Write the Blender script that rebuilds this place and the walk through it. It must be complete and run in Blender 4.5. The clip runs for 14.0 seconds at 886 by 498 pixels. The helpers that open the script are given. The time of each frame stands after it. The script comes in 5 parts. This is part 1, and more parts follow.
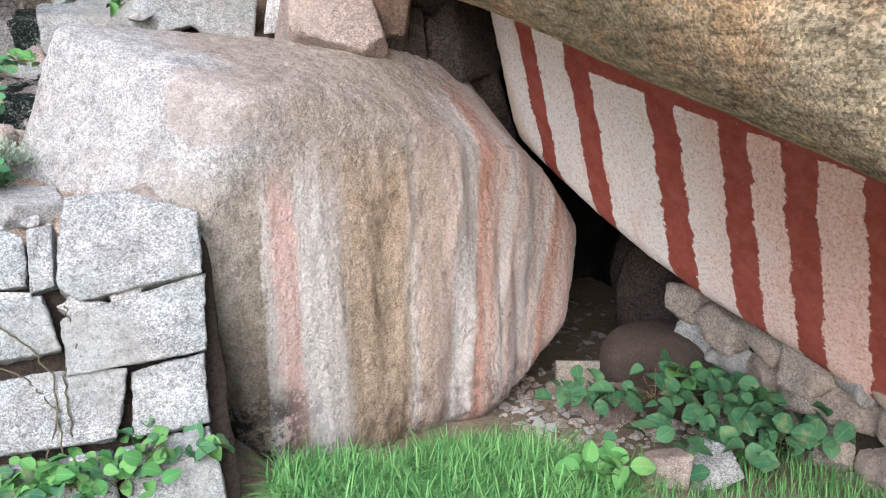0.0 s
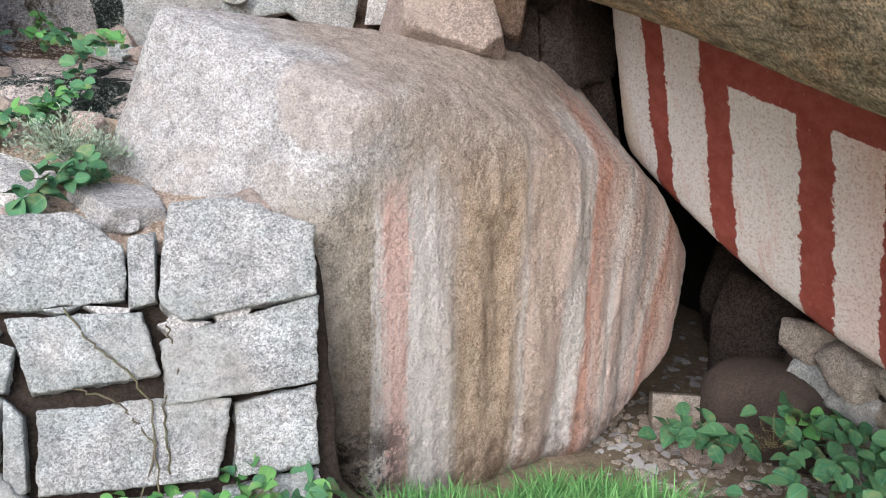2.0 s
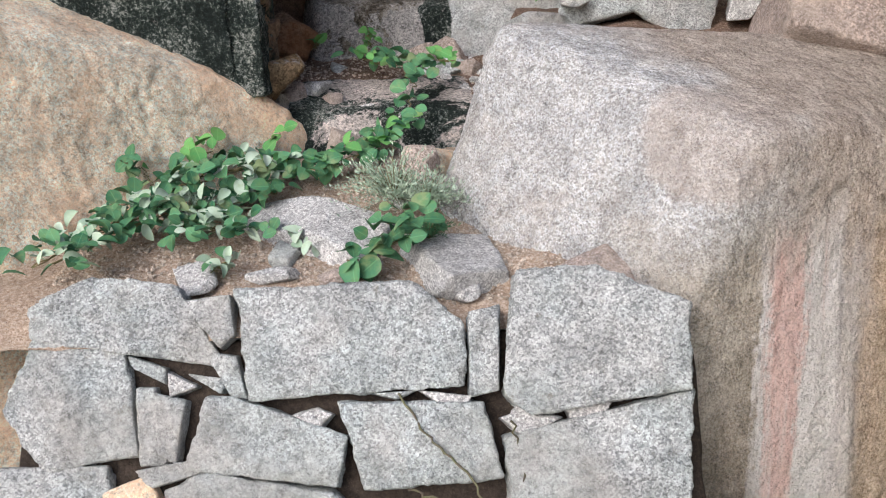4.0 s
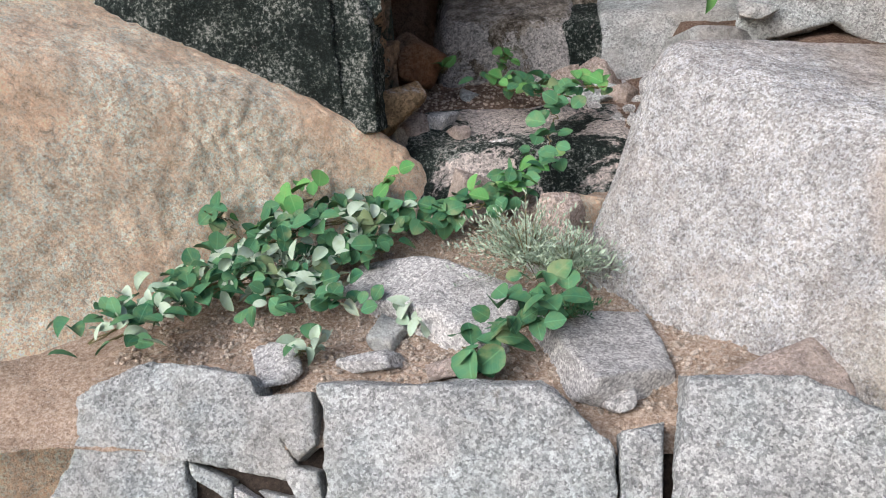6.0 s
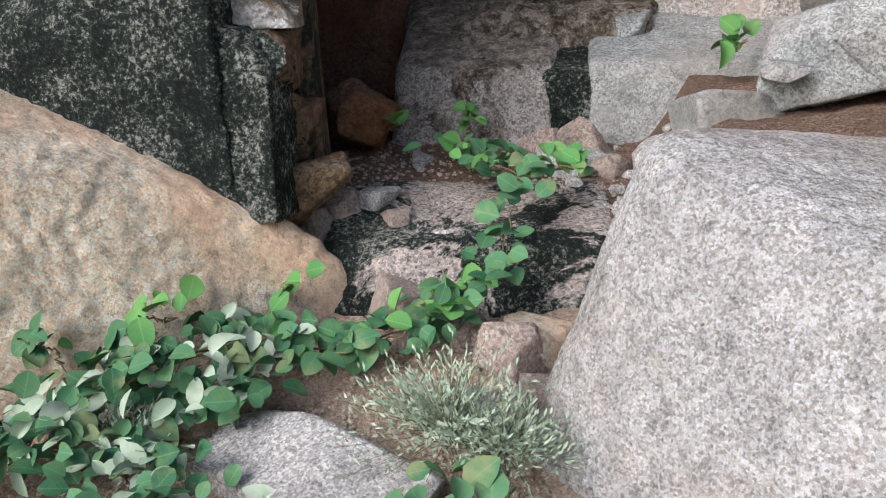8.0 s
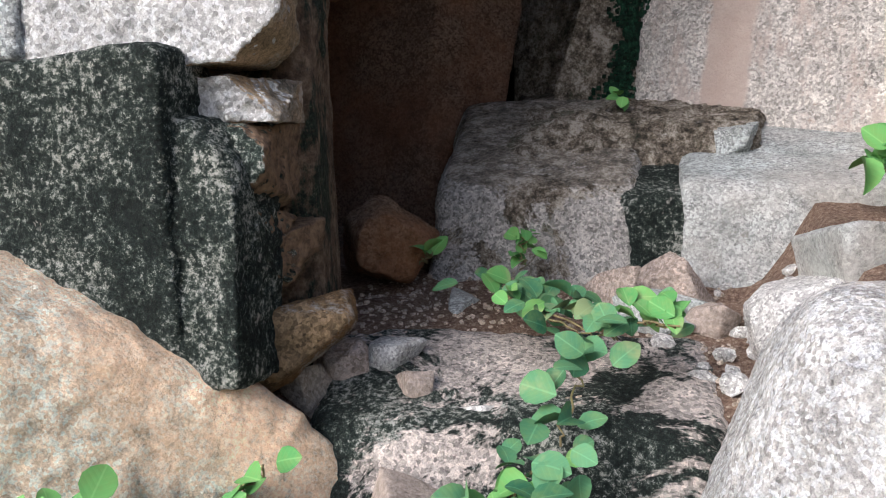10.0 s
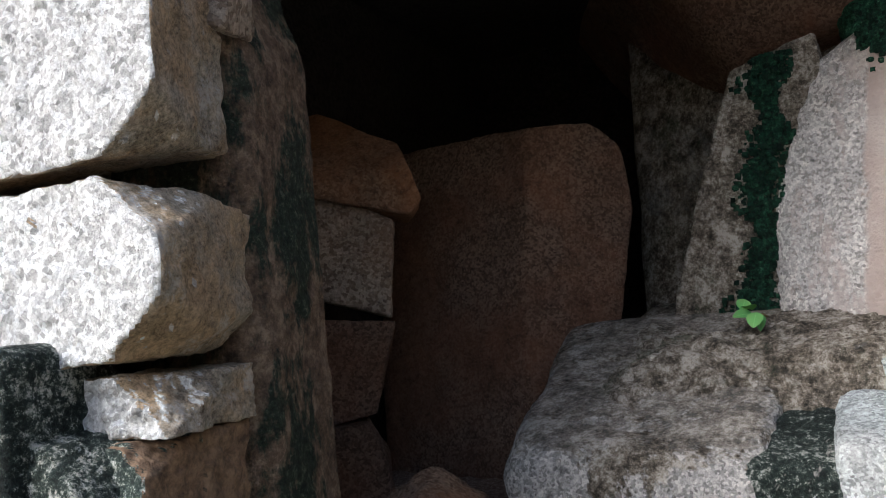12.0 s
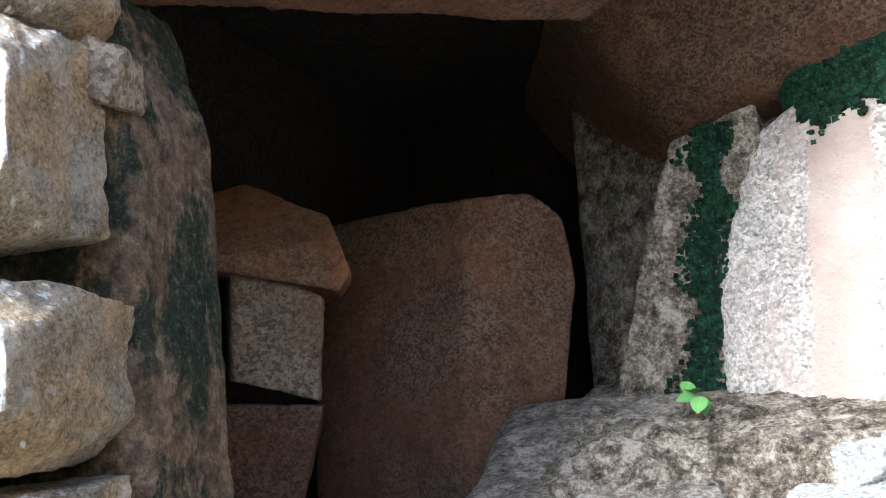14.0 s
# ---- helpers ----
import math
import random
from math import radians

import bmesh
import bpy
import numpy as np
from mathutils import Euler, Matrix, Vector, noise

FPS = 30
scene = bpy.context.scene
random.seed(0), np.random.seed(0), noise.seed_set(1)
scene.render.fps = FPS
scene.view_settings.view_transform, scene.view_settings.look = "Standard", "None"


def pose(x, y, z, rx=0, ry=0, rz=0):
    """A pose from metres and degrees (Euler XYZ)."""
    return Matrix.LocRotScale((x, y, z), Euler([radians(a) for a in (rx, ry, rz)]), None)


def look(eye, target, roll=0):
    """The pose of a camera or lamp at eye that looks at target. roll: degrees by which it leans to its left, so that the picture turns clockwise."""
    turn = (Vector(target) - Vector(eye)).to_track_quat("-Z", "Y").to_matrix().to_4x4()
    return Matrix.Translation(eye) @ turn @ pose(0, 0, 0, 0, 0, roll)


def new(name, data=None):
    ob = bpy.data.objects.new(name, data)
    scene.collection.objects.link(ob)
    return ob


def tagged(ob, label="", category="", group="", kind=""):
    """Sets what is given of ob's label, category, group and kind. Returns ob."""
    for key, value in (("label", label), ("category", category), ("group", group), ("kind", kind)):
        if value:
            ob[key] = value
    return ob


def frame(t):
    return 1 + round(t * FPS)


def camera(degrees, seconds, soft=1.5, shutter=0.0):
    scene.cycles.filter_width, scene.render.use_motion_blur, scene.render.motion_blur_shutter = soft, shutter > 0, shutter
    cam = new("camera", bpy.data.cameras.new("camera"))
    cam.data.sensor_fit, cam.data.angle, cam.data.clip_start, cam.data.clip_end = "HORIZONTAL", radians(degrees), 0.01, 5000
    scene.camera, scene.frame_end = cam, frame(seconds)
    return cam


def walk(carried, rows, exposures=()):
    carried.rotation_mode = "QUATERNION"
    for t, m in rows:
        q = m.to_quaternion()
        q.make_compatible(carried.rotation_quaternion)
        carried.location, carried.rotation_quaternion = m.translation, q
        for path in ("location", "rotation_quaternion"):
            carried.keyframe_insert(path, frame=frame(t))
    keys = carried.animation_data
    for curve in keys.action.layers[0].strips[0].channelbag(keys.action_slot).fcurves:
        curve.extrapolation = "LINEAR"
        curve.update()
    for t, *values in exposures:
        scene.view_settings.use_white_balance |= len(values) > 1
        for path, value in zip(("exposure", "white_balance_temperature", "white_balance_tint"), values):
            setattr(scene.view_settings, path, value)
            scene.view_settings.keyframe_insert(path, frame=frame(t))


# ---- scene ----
cam = camera(54.1, 14.0, soft=1.1)
PATH = [
    (0, (0.708, -1.923, 1.95), (1.468, -0.137, 1.466), -0.7),
    (0.5, (0.705, -1.859, 1.94), (1.41, -0.046, 1.475), -1.3),
    (1, (0.647, -1.715, 1.923), (1.376, 0.097, 1.492), -0.3),
    (1.5, (0.514, -1.533, 1.935), (1.277, 0.23, 1.377), -0.3),
    (2, (0.457, -1.388, 1.984), (1.174, 0.409, 1.479), 2.2),
    (2.5, (0.431, -1.159, 2.005), (1.198, 0.619, 1.504), -1.8),
    (3, (0.404, -1.088, 2.065), (0.937, 0.764, 1.529), -2.2),
    (3.5, (0.408, -0.873, 2.073), (0.662, 1.035, 1.531), -3.1),
    (4, (0.366, -0.703, 2.141), (0.435, 1.209, 1.56), -1.8),
    (4.2, (0.359, -0.684, 2.142), (0.348, 1.219, 1.526), -3.0),
    (6.3, (0.389, 0.093, 2.124), (0.129, 2.005, 1.598), -3.2),
    (6.5, (0.377, 0.207, 2.124), (0.148, 2.116, 1.574), -2.5),
    (7, (0.345, 0.345, 2.149), (0.199, 2.265, 1.609), -1.6),
    (7.5, (0.454, 0.544, 2.121), (0.286, 2.456, 1.558), -1.8),
    (8, (0.555, 0.693, 2.233), (0.253, 2.602, 1.719), -1.9),
    (8.2, (0.561, 0.729, 2.257), (0.2, 2.644, 1.804), -2.7),
    (10.3, (0.515, 1.507, 2.162), (0.035, 3.437, 1.952), -0.9),
    (10.5, (0.555, 1.607, 2.171), (0.053, 3.533, 1.979), -1.4),
    (11, (0.646, 1.806, 2.214), (-0.049, 3.679, 2.115), -2.6),
    (11.5, (0.677, 1.923, 2.263), (-0.098, 3.766, 2.288), -3.4),
    (12, (0.719, 1.969, 2.331), (-0.18, 3.745, 2.527), -4.3),
    (12.5, (0.738, 2.025, 2.362), (-0.033, 3.855, 2.607), -3.5),
    (13, (0.749, 2.05, 2.374), (-0.047, 3.866, 2.636), -5.3),
    (13.5, (0.748, 2.079, 2.397), (-0.004, 3.906, 2.706), -5.4),
    (14, (0.744, 2.112, 2.39), (-0.061, 3.915, 2.711), -4.8),
]
EXPOSURES = [(0, 0.74, 5900, 13), (0.5, 0.64, 5900, 13), (1, 0.45, 5950, 13), (1.5, 0.55, 6000, 13), (2.5, 0.48, 6050, 12), (4.2, 0.4, 6150, 12), (8, 0.4, 6150, 13), (10.3, 0.85, 6100, 12), (11, 0.85, 6050, 11), (12, 1.15, 5950, 9), (12.5, 1.2, 5900, 8), (13, 1.8, 5850, 7), (13.5, 2.05, 5820, 7), (14, 2.45, 5800, 7)]
walk(cam, [(t, look(eye, target, roll)) for t, eye, target, roll in PATH], exposures=EXPOSURES)

# ---- light ----
world = bpy.data.worlds.new("sky")
scene.world = world
world.use_nodes = True
wn = world.node_tree
sky = wn.nodes.new("ShaderNodeTexSky")
sky.sky_type, sky.sun_disc = "NISHITA", False
sky.sun_elevation, sky.sun_rotation = radians(34), radians(214)
sky.air_density, sky.dust_density = 1.0, 3.0
wn.nodes["Background"].inputs["Strength"].default_value = 0.15
wn.links.new(sky.outputs[0], wn.nodes["Background"].inputs["Color"])
sun_data = bpy.data.lights.new("sun", "SUN")
sun_data.energy, sun_data.angle, sun_data.color = 2.2, radians(42), (1.0, 0.985, 0.97)
sun = new("sun", sun_data)
sun.matrix_world = look((-4.6, -6.8, 5.6), (0, 0, 0))


# ---- materials ----
class Mat:
    """A small builder for node materials in world space."""

    def __init__(self, name, rough=0.9):
        self.m = bpy.data.materials.new(name)
        self.m.use_nodes = True
        self.t = self.m.node_tree
        self.b = self.t.nodes["Principled BSDF"]
        self.b.inputs["Roughness"].default_value = rough
        self.b.inputs["Specular IOR Level"].default_value = 0.25
        self.pos = self.t.nodes.new("ShaderNodeNewGeometry").outputs["Position"]

    def node(self, kind, **sets):
        n = self.t.nodes.new(kind)
        for k, v in sets.items():
            n.inputs[k].default_value = v
        return n

    def link(self, a, b):
        self.t.links.new(a, b)

    def noise(self, scale, detail=4.0, rough=0.6, vec=None, dist=0.0):
        n = self.node("ShaderNodeTexNoise", Scale=scale, Detail=detail, Roughness=rough, Distortion=dist)
        self.link(vec or self.pos, n.inputs["Vector"])
        return n.outputs["Fac"]

    def cells(self, scale, vec=None):
        n = self.node("ShaderNodeTexVoronoi", Scale=scale)
        self.link(vec or self.pos, n.inputs["Vector"])
        return n.outputs["Color"]

    def ramp(self, fac, *stops, mode="LINEAR"):
        n = self.t.nodes.new("ShaderNodeValToRGB")
        n.color_ramp.interpolation = mode
        e = n.color_ramp.elements
        while len(e) < len(stops):
            e.new(0.5)
        for k, (p, c) in zip(e, stops):
            c = (c, c, c) if isinstance(c, (int, float)) else c
            k.position, k.color = p, (*c, 1)
        self.link(fac, n.inputs["Fac"])
        return n.outputs["Color"]

    def mix(self, fac, a, b, mode="MIX"):
        n = self.t.nodes.new("ShaderNodeMix")
        n.data_type, n.blend_type = "RGBA", mode
        for v, i in ((fac, 0), (a, 6), (b, 7)):
            if isinstance(v, (int, float)):
                n.inputs[i].default_value = v
            elif isinstance(v, tuple):
                n.inputs[i].default_value = (*v, 1)
            else:
                self.link(v, n.inputs[i])
        return n.outputs[2]

    def math(self, op, a, b=0.0, c=0.0):
        n = self.t.nodes.new("ShaderNodeMath")
        n.operation = op
        for i, v in enumerate((a, b, c)):
            if isinstance(v, (int, float)):
                n.inputs[i].default_value = v
            else:
                self.link(v, n.inputs[i])
        return n.outputs[0]

    def xyz(self):
        n = self.t.nodes.new("ShaderNodeSeparateXYZ")
        self.link(self.pos, n.inputs[0])
        return n.outputs

    def scaled(self, x, y, z):
        n = self.t.nodes.new("ShaderNodeMapping")
        n.inputs["Scale"].default_value = (x, y, z)
        self.link(self.pos, n.inputs["Vector"])
        return n.outputs[0]

    def bump(self, height, strength=0.5, distance=0.01):
        n = self.node("ShaderNodeBump", Strength=strength, Distance=distance)
        self.link(height, n.inputs["Height"])
        old = self.b.inputs["Normal"].links
        if old:
            self.link(old[0].from_socket, n.inputs["Normal"])
        self.link(n.outputs[0], self.b.inputs["Normal"])

    def done(self, colour):
        self.link(colour, self.b.inputs["Base Color"])
        return self.m


def speckle(m, light, mid, dark, scale=150.0, tint=None):
    """Granite: crystals of three colours, with broad tints."""
    big = m.noise(2.3, 3.0)
    warp = m.t.nodes.new("ShaderNodeVectorMath")
    warp.operation = "MULTIPLY_ADD"
    wn_ = m.node("ShaderNodeTexNoise", Scale=scale * 0.8, Detail=2.0)
    m.link(m.pos, wn_.inputs["Vector"])
    m.link(wn_.outputs["Color"], warp.inputs[0])
    warp.inputs[1].default_value = (0.005, 0.005, 0.005)
    m.link(m.pos, warp.inputs[2])
    sep = m.t.nodes.new("ShaderNodeSeparateColor")
    m.link(m.cells(scale * 1.35, warp.outputs[0]), sep.inputs[0])
    bright = tuple(min(0.88, v * 1.25) for v in light)
    c = m.ramp(sep.outputs[0], (0.0, tuple(0.6 * a + 0.4 * b for a, b in zip(dark, mid))), (0.13, tuple(0.3 * a + 0.7 * b for a, b in zip(dark, mid))), (0.32, mid), (0.55, light), (0.8, bright))
    fine = m.ramp(m.noise(scale * 2.2, 3.0, 0.8), (0.35, 0.72), (0.65, 1.12))
    c = m.mix(1.0, c, fine, "MULTIPLY")
    if tint:
        c = m.mix(m.ramp(big, (0.45, 0.0), (0.62, 0.65)), c, tint)
    soil = m.ramp(m.noise(7.0, 5.0, 0.7), (0.35, 0.72), (0.65, 1.08))
    c = m.mix(1.0, c, soil, "MULTIPLY")
    pits = m.ramp(m.noise(34.0, 7.0, 0.82, dist=0.4), (0.35, 0.60), (0.45, 1.08), (0.58, 1.28))
    c = m.mix(1.0, c, pits, "MULTIPLY")
    m.bump(m.noise(scale * 0.6, 4.0, 0.8), 0.6, 0.008)
    m.bump(m.noise(18.0, 7.0, 0.78), 0.9, 0.035)
    return c


def granite(name, light, mid, dark, scale=150.0, tint=None, cool=None):
    m = Mat(name)
    c = speckle(m, light, mid, dark, scale, tint)
    m.bump(m.noise(24.0, 7.0, 0.75, dist=0.8), 0.5, 0.02)
    if cool:
        c = m.mix(m.ramp(m.noise(3.1, 5.0, 0.65), (0.44, 0.0), (0.60, 0.4)), c, m.mix(1.0, c, cool, "MULTIPLY"))
        c = m.mix(m.ramp(m.noise(26.0, 6.0, 0.8), (0.58, 0.0), (0.70, 0.55)), c, (0.27, 0.235, 0.19))
    return m.done(c)


GREY = granite("grey_granite", (0.56, 0.565, 0.55), (0.43, 0.435, 0.425), (0.17, 0.17, 0.17), 130, (0.44, 0.42, 0.385), (0.86, 1.0, 1.03))
PALE = granite("pale_granite", (0.68, 0.665, 0.64), (0.55, 0.53, 0.51), (0.27, 0.26, 0.25), 130)
ORANGE = granite("orange_granite", (0.93, 0.79, 0.60), (0.87, 0.70, 0.50), (0.60, 0.44, 0.29), 130, (0.84, 0.56, 0.36))
BROWN = granite("brown_stone", (0.26, 0.195, 0.15), (0.18, 0.13, 0.10), (0.08, 0.055, 0.045), 110, (0.23, 0.135, 0.08))
# Darker copy of the brown stone, for stones standing in shade.
SHADED_BROWN = granite("shaded_brown_stone", (0.085, 0.067, 0.058), (0.055, 0.043, 0.037), (0.025, 0.02, 0.018), 90)
PINK = granite("pinkish_stone", (0.50, 0.415, 0.365), (0.42, 0.335, 0.285), (0.28, 0.215, 0.18), 110, (0.44, 0.37, 0.31))
# Brown stone, its colour lowered to carry the shade inside the shelter.
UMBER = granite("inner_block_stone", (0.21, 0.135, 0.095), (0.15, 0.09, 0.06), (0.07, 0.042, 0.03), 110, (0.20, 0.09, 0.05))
BLOCK = granite("block_granite", (0.38, 0.31, 0.245), (0.28, 0.215, 0.16), (0.12, 0.085, 0.065), 90, (0.30, 0.18, 0.11))
# Near-black so that deep shade in cave and shelter is in the colour.
SHADE_ROCK = granite("shade_black_rock", (0.03, 0.025, 0.022), (0.02, 0.017, 0.015), (0.01, 0.009, 0.008), 60)


def layered_rock():
    """Gneiss-like granite: bands of grains drawn out along the slope of the boulder."""
    m = Mat("overhang_granite")
    c = speckle(m, (0.55, 0.46, 0.31), (0.40, 0.32, 0.20), (0.15, 0.12, 0.075), 100)
    turn = m.t.nodes.new("ShaderNodeMapping")
    turn.inputs["Rotation"].default_value = (radians(14), 0, radians(-8))
    turn.inputs["Scale"].default_value = (16.0, 5.0, 34.0)
    m.link(m.pos, turn.inputs["Vector"])
    grain = m.noise(1.0, 6.0, 0.75, vec=turn.outputs[0], dist=0.5)
    c = m.mix(1.0, c, m.ramp(grain, (0.36, 0.45), (0.50, 1.0), (0.62, 1.35)), "MULTIPLY")
    c = m.mix(m.ramp(m.noise(2.6, 5.0, 0.65), (0.50, 0.0), (0.64, 0.55)), c, m.mix(1.0, c, (1.25, 0.92, 0.70), "MULTIPLY"))
    c = m.mix(m.ramp(m.noise(1.7, 5.0, 0.6, dist=0.5), (0.56, 0.0), (0.68, 0.5)), c, m.mix(1.0, c, (0.72, 0.72, 0.62), "MULTIPLY"))
    m.bump(grain, 0.6, 0.03)
    return m.done(c)


OVER = layered_rock()



def lichen_stone(name, low=0.40, base=(0.46, 0.43, 0.39)):
    m = Mat(name)
    stone = speckle(m, base, tuple(0.75 * v for v in base), (0.12, 0.11, 0.10), 100)
    crust = m.ramp(m.math("MULTIPLY_ADD", m.noise(7.0, 4.0), 0.35, m.math("MULTIPLY", m.noise(75.0, 6.0, 0.85), 0.8)), (0.50, (0.007, 0.010, 0.009)), (0.59, (0.024, 0.036, 0.030)), (0.625, (0.11, 0.13, 0.11)), (0.675, (0.44, 0.44, 0.40)))
    mask = m.ramp(m.noise(3.2, 6.0, 0.75, dist=0.6), (low, 1.0), (low + 0.035, 0.0))
    m.bump(m.noise(60.0, 4.0, 0.8), 0.6, 0.012)
    return m.done(m.mix(mask, stone, crust))


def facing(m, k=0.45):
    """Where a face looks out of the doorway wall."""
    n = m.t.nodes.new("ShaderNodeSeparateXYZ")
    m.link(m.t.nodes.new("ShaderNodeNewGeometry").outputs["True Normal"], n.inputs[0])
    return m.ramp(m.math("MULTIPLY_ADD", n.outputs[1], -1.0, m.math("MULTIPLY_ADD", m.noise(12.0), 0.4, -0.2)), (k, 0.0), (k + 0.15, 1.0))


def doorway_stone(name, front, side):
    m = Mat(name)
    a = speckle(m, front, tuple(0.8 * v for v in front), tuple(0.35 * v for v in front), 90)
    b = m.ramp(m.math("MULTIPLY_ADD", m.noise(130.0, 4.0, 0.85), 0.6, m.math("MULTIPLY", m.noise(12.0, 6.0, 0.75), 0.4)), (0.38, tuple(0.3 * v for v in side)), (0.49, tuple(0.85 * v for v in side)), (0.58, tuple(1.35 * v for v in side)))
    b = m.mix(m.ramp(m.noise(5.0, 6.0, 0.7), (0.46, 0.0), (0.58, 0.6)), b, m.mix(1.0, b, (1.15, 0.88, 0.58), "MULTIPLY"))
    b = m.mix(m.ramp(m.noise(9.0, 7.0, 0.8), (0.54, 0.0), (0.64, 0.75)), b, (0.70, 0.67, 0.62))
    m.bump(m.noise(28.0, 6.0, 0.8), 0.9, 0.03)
    # Lit fronts and shaded sides are mixed in by facing, with a weathered tint.
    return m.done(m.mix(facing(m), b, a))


def crusted_stone():
    m = Mat("doorway_lichen_stone")
    b = m.ramp(m.noise(40.0, 6.0, 0.75), (0.35, (0.07, 0.045, 0.03)), (0.66, (0.28, 0.18, 0.11)))
    crust = m.ramp(m.math("MULTIPLY_ADD", m.noise(7.0, 4.0), 0.35, m.math("MULTIPLY", m.noise(75.0, 6.0, 0.85), 0.8)), (0.50, (0.007, 0.010, 0.009)), (0.59, (0.024, 0.036, 0.030)), (0.625, (0.11, 0.13, 0.11)), (0.675, (0.44, 0.44, 0.40)))
    m.bump(m.noise(60.0, 5.0, 0.8), 0.7, 0.015)
    return m.done(m.mix(facing(m), b, crust))


def plastered_slab():
    m = Mat("plastered_granite")
    x, y, z = m.xyz()
    c = speckle(m, (0.62, 0.585, 0.55), (0.50, 0.465, 0.43), (0.22, 0.205, 0.19), 100)
    wob = m.math("MULTIPLY_ADD", m.noise(9.0, 5.0), 0.1, -0.05)
    u = m.math("ADD", m.math("MULTIPLY_ADD", m.math("SUBTRACT", z, 2.3), -0.107, x), m.math("MULTIPLY", wob, 0.5))
    strip = m.math("MULTIPLY", m.ramp(u, (0.660, 0.0), (0.672, 0.95)), m.ramp(u, (0.796, 1.0), (0.812, 0.0)))
    plaster = m.ramp(m.noise(5.0, 5.0), (0.35, (0.55, 0.43, 0.37)), (0.65, (0.66, 0.56, 0.50)))
    smear = m.ramp(m.math("MULTIPLY_ADD", m.noise(1.0, 5.0, 0.7, vec=m.scaled(9.0, 9.0, 2.5)), 1.0, m.math("MULTIPLY", m.noise(90.0, 4.0, 0.8), 0.3)), (0.64, 0.0), (0.74, 0.7))
    c = m.mix(smear, c, (0.60, 0.50, 0.45))
    rust = m.ramp(m.noise(11.0, 6.0, 0.8), (0.60, 0.0), (0.68, 0.5))
    c = m.mix(rust, c, (0.34, 0.22, 0.16))
    return m.done(m.mix(strip, c, plaster))


def moss_mat():
    m = Mat("green_moss", 1.0)
    c = m.ramp(m.noise(70.0, 6.0, 0.85), (0.38, (0.003, 0.010, 0.006)), (0.54, (0.010, 0.048, 0.026)), (0.64, (0.04, 0.11, 0.06)), (0.70, (0.26, 0.28, 0.22)))
    m.bump(m.noise(120.0, 4.0, 0.8), 0.9, 0.02)
    shade = m.ramp(m.t.nodes.new("ShaderNodeNewGeometry").outputs["Random Per Island"], (0.0, 0.4), (1.0, 1.7))
    return m.done(m.mix(1.0, c, shade, "MULTIPLY"))


def stained_stone(name="stained_ledge_stone", low=0.47, tone=1.0, edge=0.06):
    m = Mat(name)
    stone_c = speckle(m, (0.52 * tone, 0.49 * tone, 0.46 * tone), (0.38 * tone, 0.36 * tone, 0.335 * tone), (0.14, 0.13, 0.12), 120)
    crust = m.ramp(m.math("MULTIPLY_ADD", m.noise(16.0, 7.0, 0.78), 0.6, m.math("MULTIPLY", m.noise(75.0, 5.0, 0.85), 0.4)), (0.38, (0.022, 0.021, 0.016)), (0.45, (0.10, 0.082, 0.062)), (0.51, (0.28, 0.235, 0.185)), (0.57, (0.58, 0.53, 0.46)))
    moss = m.ramp(m.noise(5.0, 6.0, 0.75), (0.56, 0.0), (0.64, 0.5))
    crust = m.mix(moss, crust, (0.045, 0.075, 0.04))
    mask = m.ramp(m.noise(4.2, 6.0, 0.7, dist=0.4), (low, 1.0), (low + edge, 0.0))
    n = m.t.nodes.new("ShaderNodeSeparateXYZ")
    m.link(m.t.nodes.new("ShaderNodeNewGeometry").outputs["True Normal"], n.inputs[0])
    settled = m.ramp(m.math("ADD", n.outputs[2], m.math("MULTIPLY_ADD", m.noise(9.0, 6.0, 0.8), 0.9, -0.45)), (0.55, 0.0), (0.85, 0.85))
    mask = m.math("MAXIMUM", mask, settled)
    m.bump(m.noise(60.0, 4.0, 0.8), 0.5, 0.012)
    return m.done(m.mix(mask, stone_c, crust))


MOSS = moss_mat()
STAINED = stained_stone(low=0.45, tone=1.15, edge=0.03)
MOSSY = stained_stone("mossy_ledge_stone", 0.60, 0.8, 0.08)
DAMP = stained_stone("damp_slab_stone", 0.55, 0.55, 0.12)
PLASTERED = plastered_slab()
CRUSTED = crusted_stone()
# Pale front and browner side: mostly light and shade put into the colour.
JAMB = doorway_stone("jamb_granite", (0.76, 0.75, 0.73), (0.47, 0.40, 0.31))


def post_stone():
    m = Mat("dark_post_stone")
    b = m.ramp(m.noise(26.0, 6.0, 0.8), (0.36, (0.06, 0.04, 0.028)), (0.50, (0.16, 0.108, 0.072)), (0.64, (0.30, 0.22, 0.155)))
    crust = m.ramp(m.noise(70.0, 6.0, 0.85), (0.42, (0.008, 0.014, 0.010)), (0.56, (0.026, 0.044, 0.028)), (0.66, (0.15, 0.15, 0.11)))
    mask = m.ramp(m.noise(5.0, 6.0, 0.75, dist=0.1, vec=m.scaled(1.2, 1.2, 0.7)), (0.46, 0.0), (0.53, 0.95))
    m.bump(m.noise(14.0, 6.0, 0.75), 0.9, 0.05)
    m.bump(m.noise(60.0, 5.0, 0.8), 0.7, 0.012)
    return m.done(m.mix(mask, b, crust))


POST = post_stone()
RUST = granite("rusty_block_stone", (0.27, 0.175, 0.115), (0.21, 0.125, 0.075), (0.11, 0.065, 0.04), 110, (0.29, 0.125, 0.055))
BLACK = lichen_stone("black_lichen_stone", 0.63)
SPOTTED = lichen_stone("spotted_lichen_stone", 0.505, (0.62, 0.55, 0.50))


PATCH = (1.27, 1.79, 1.70)


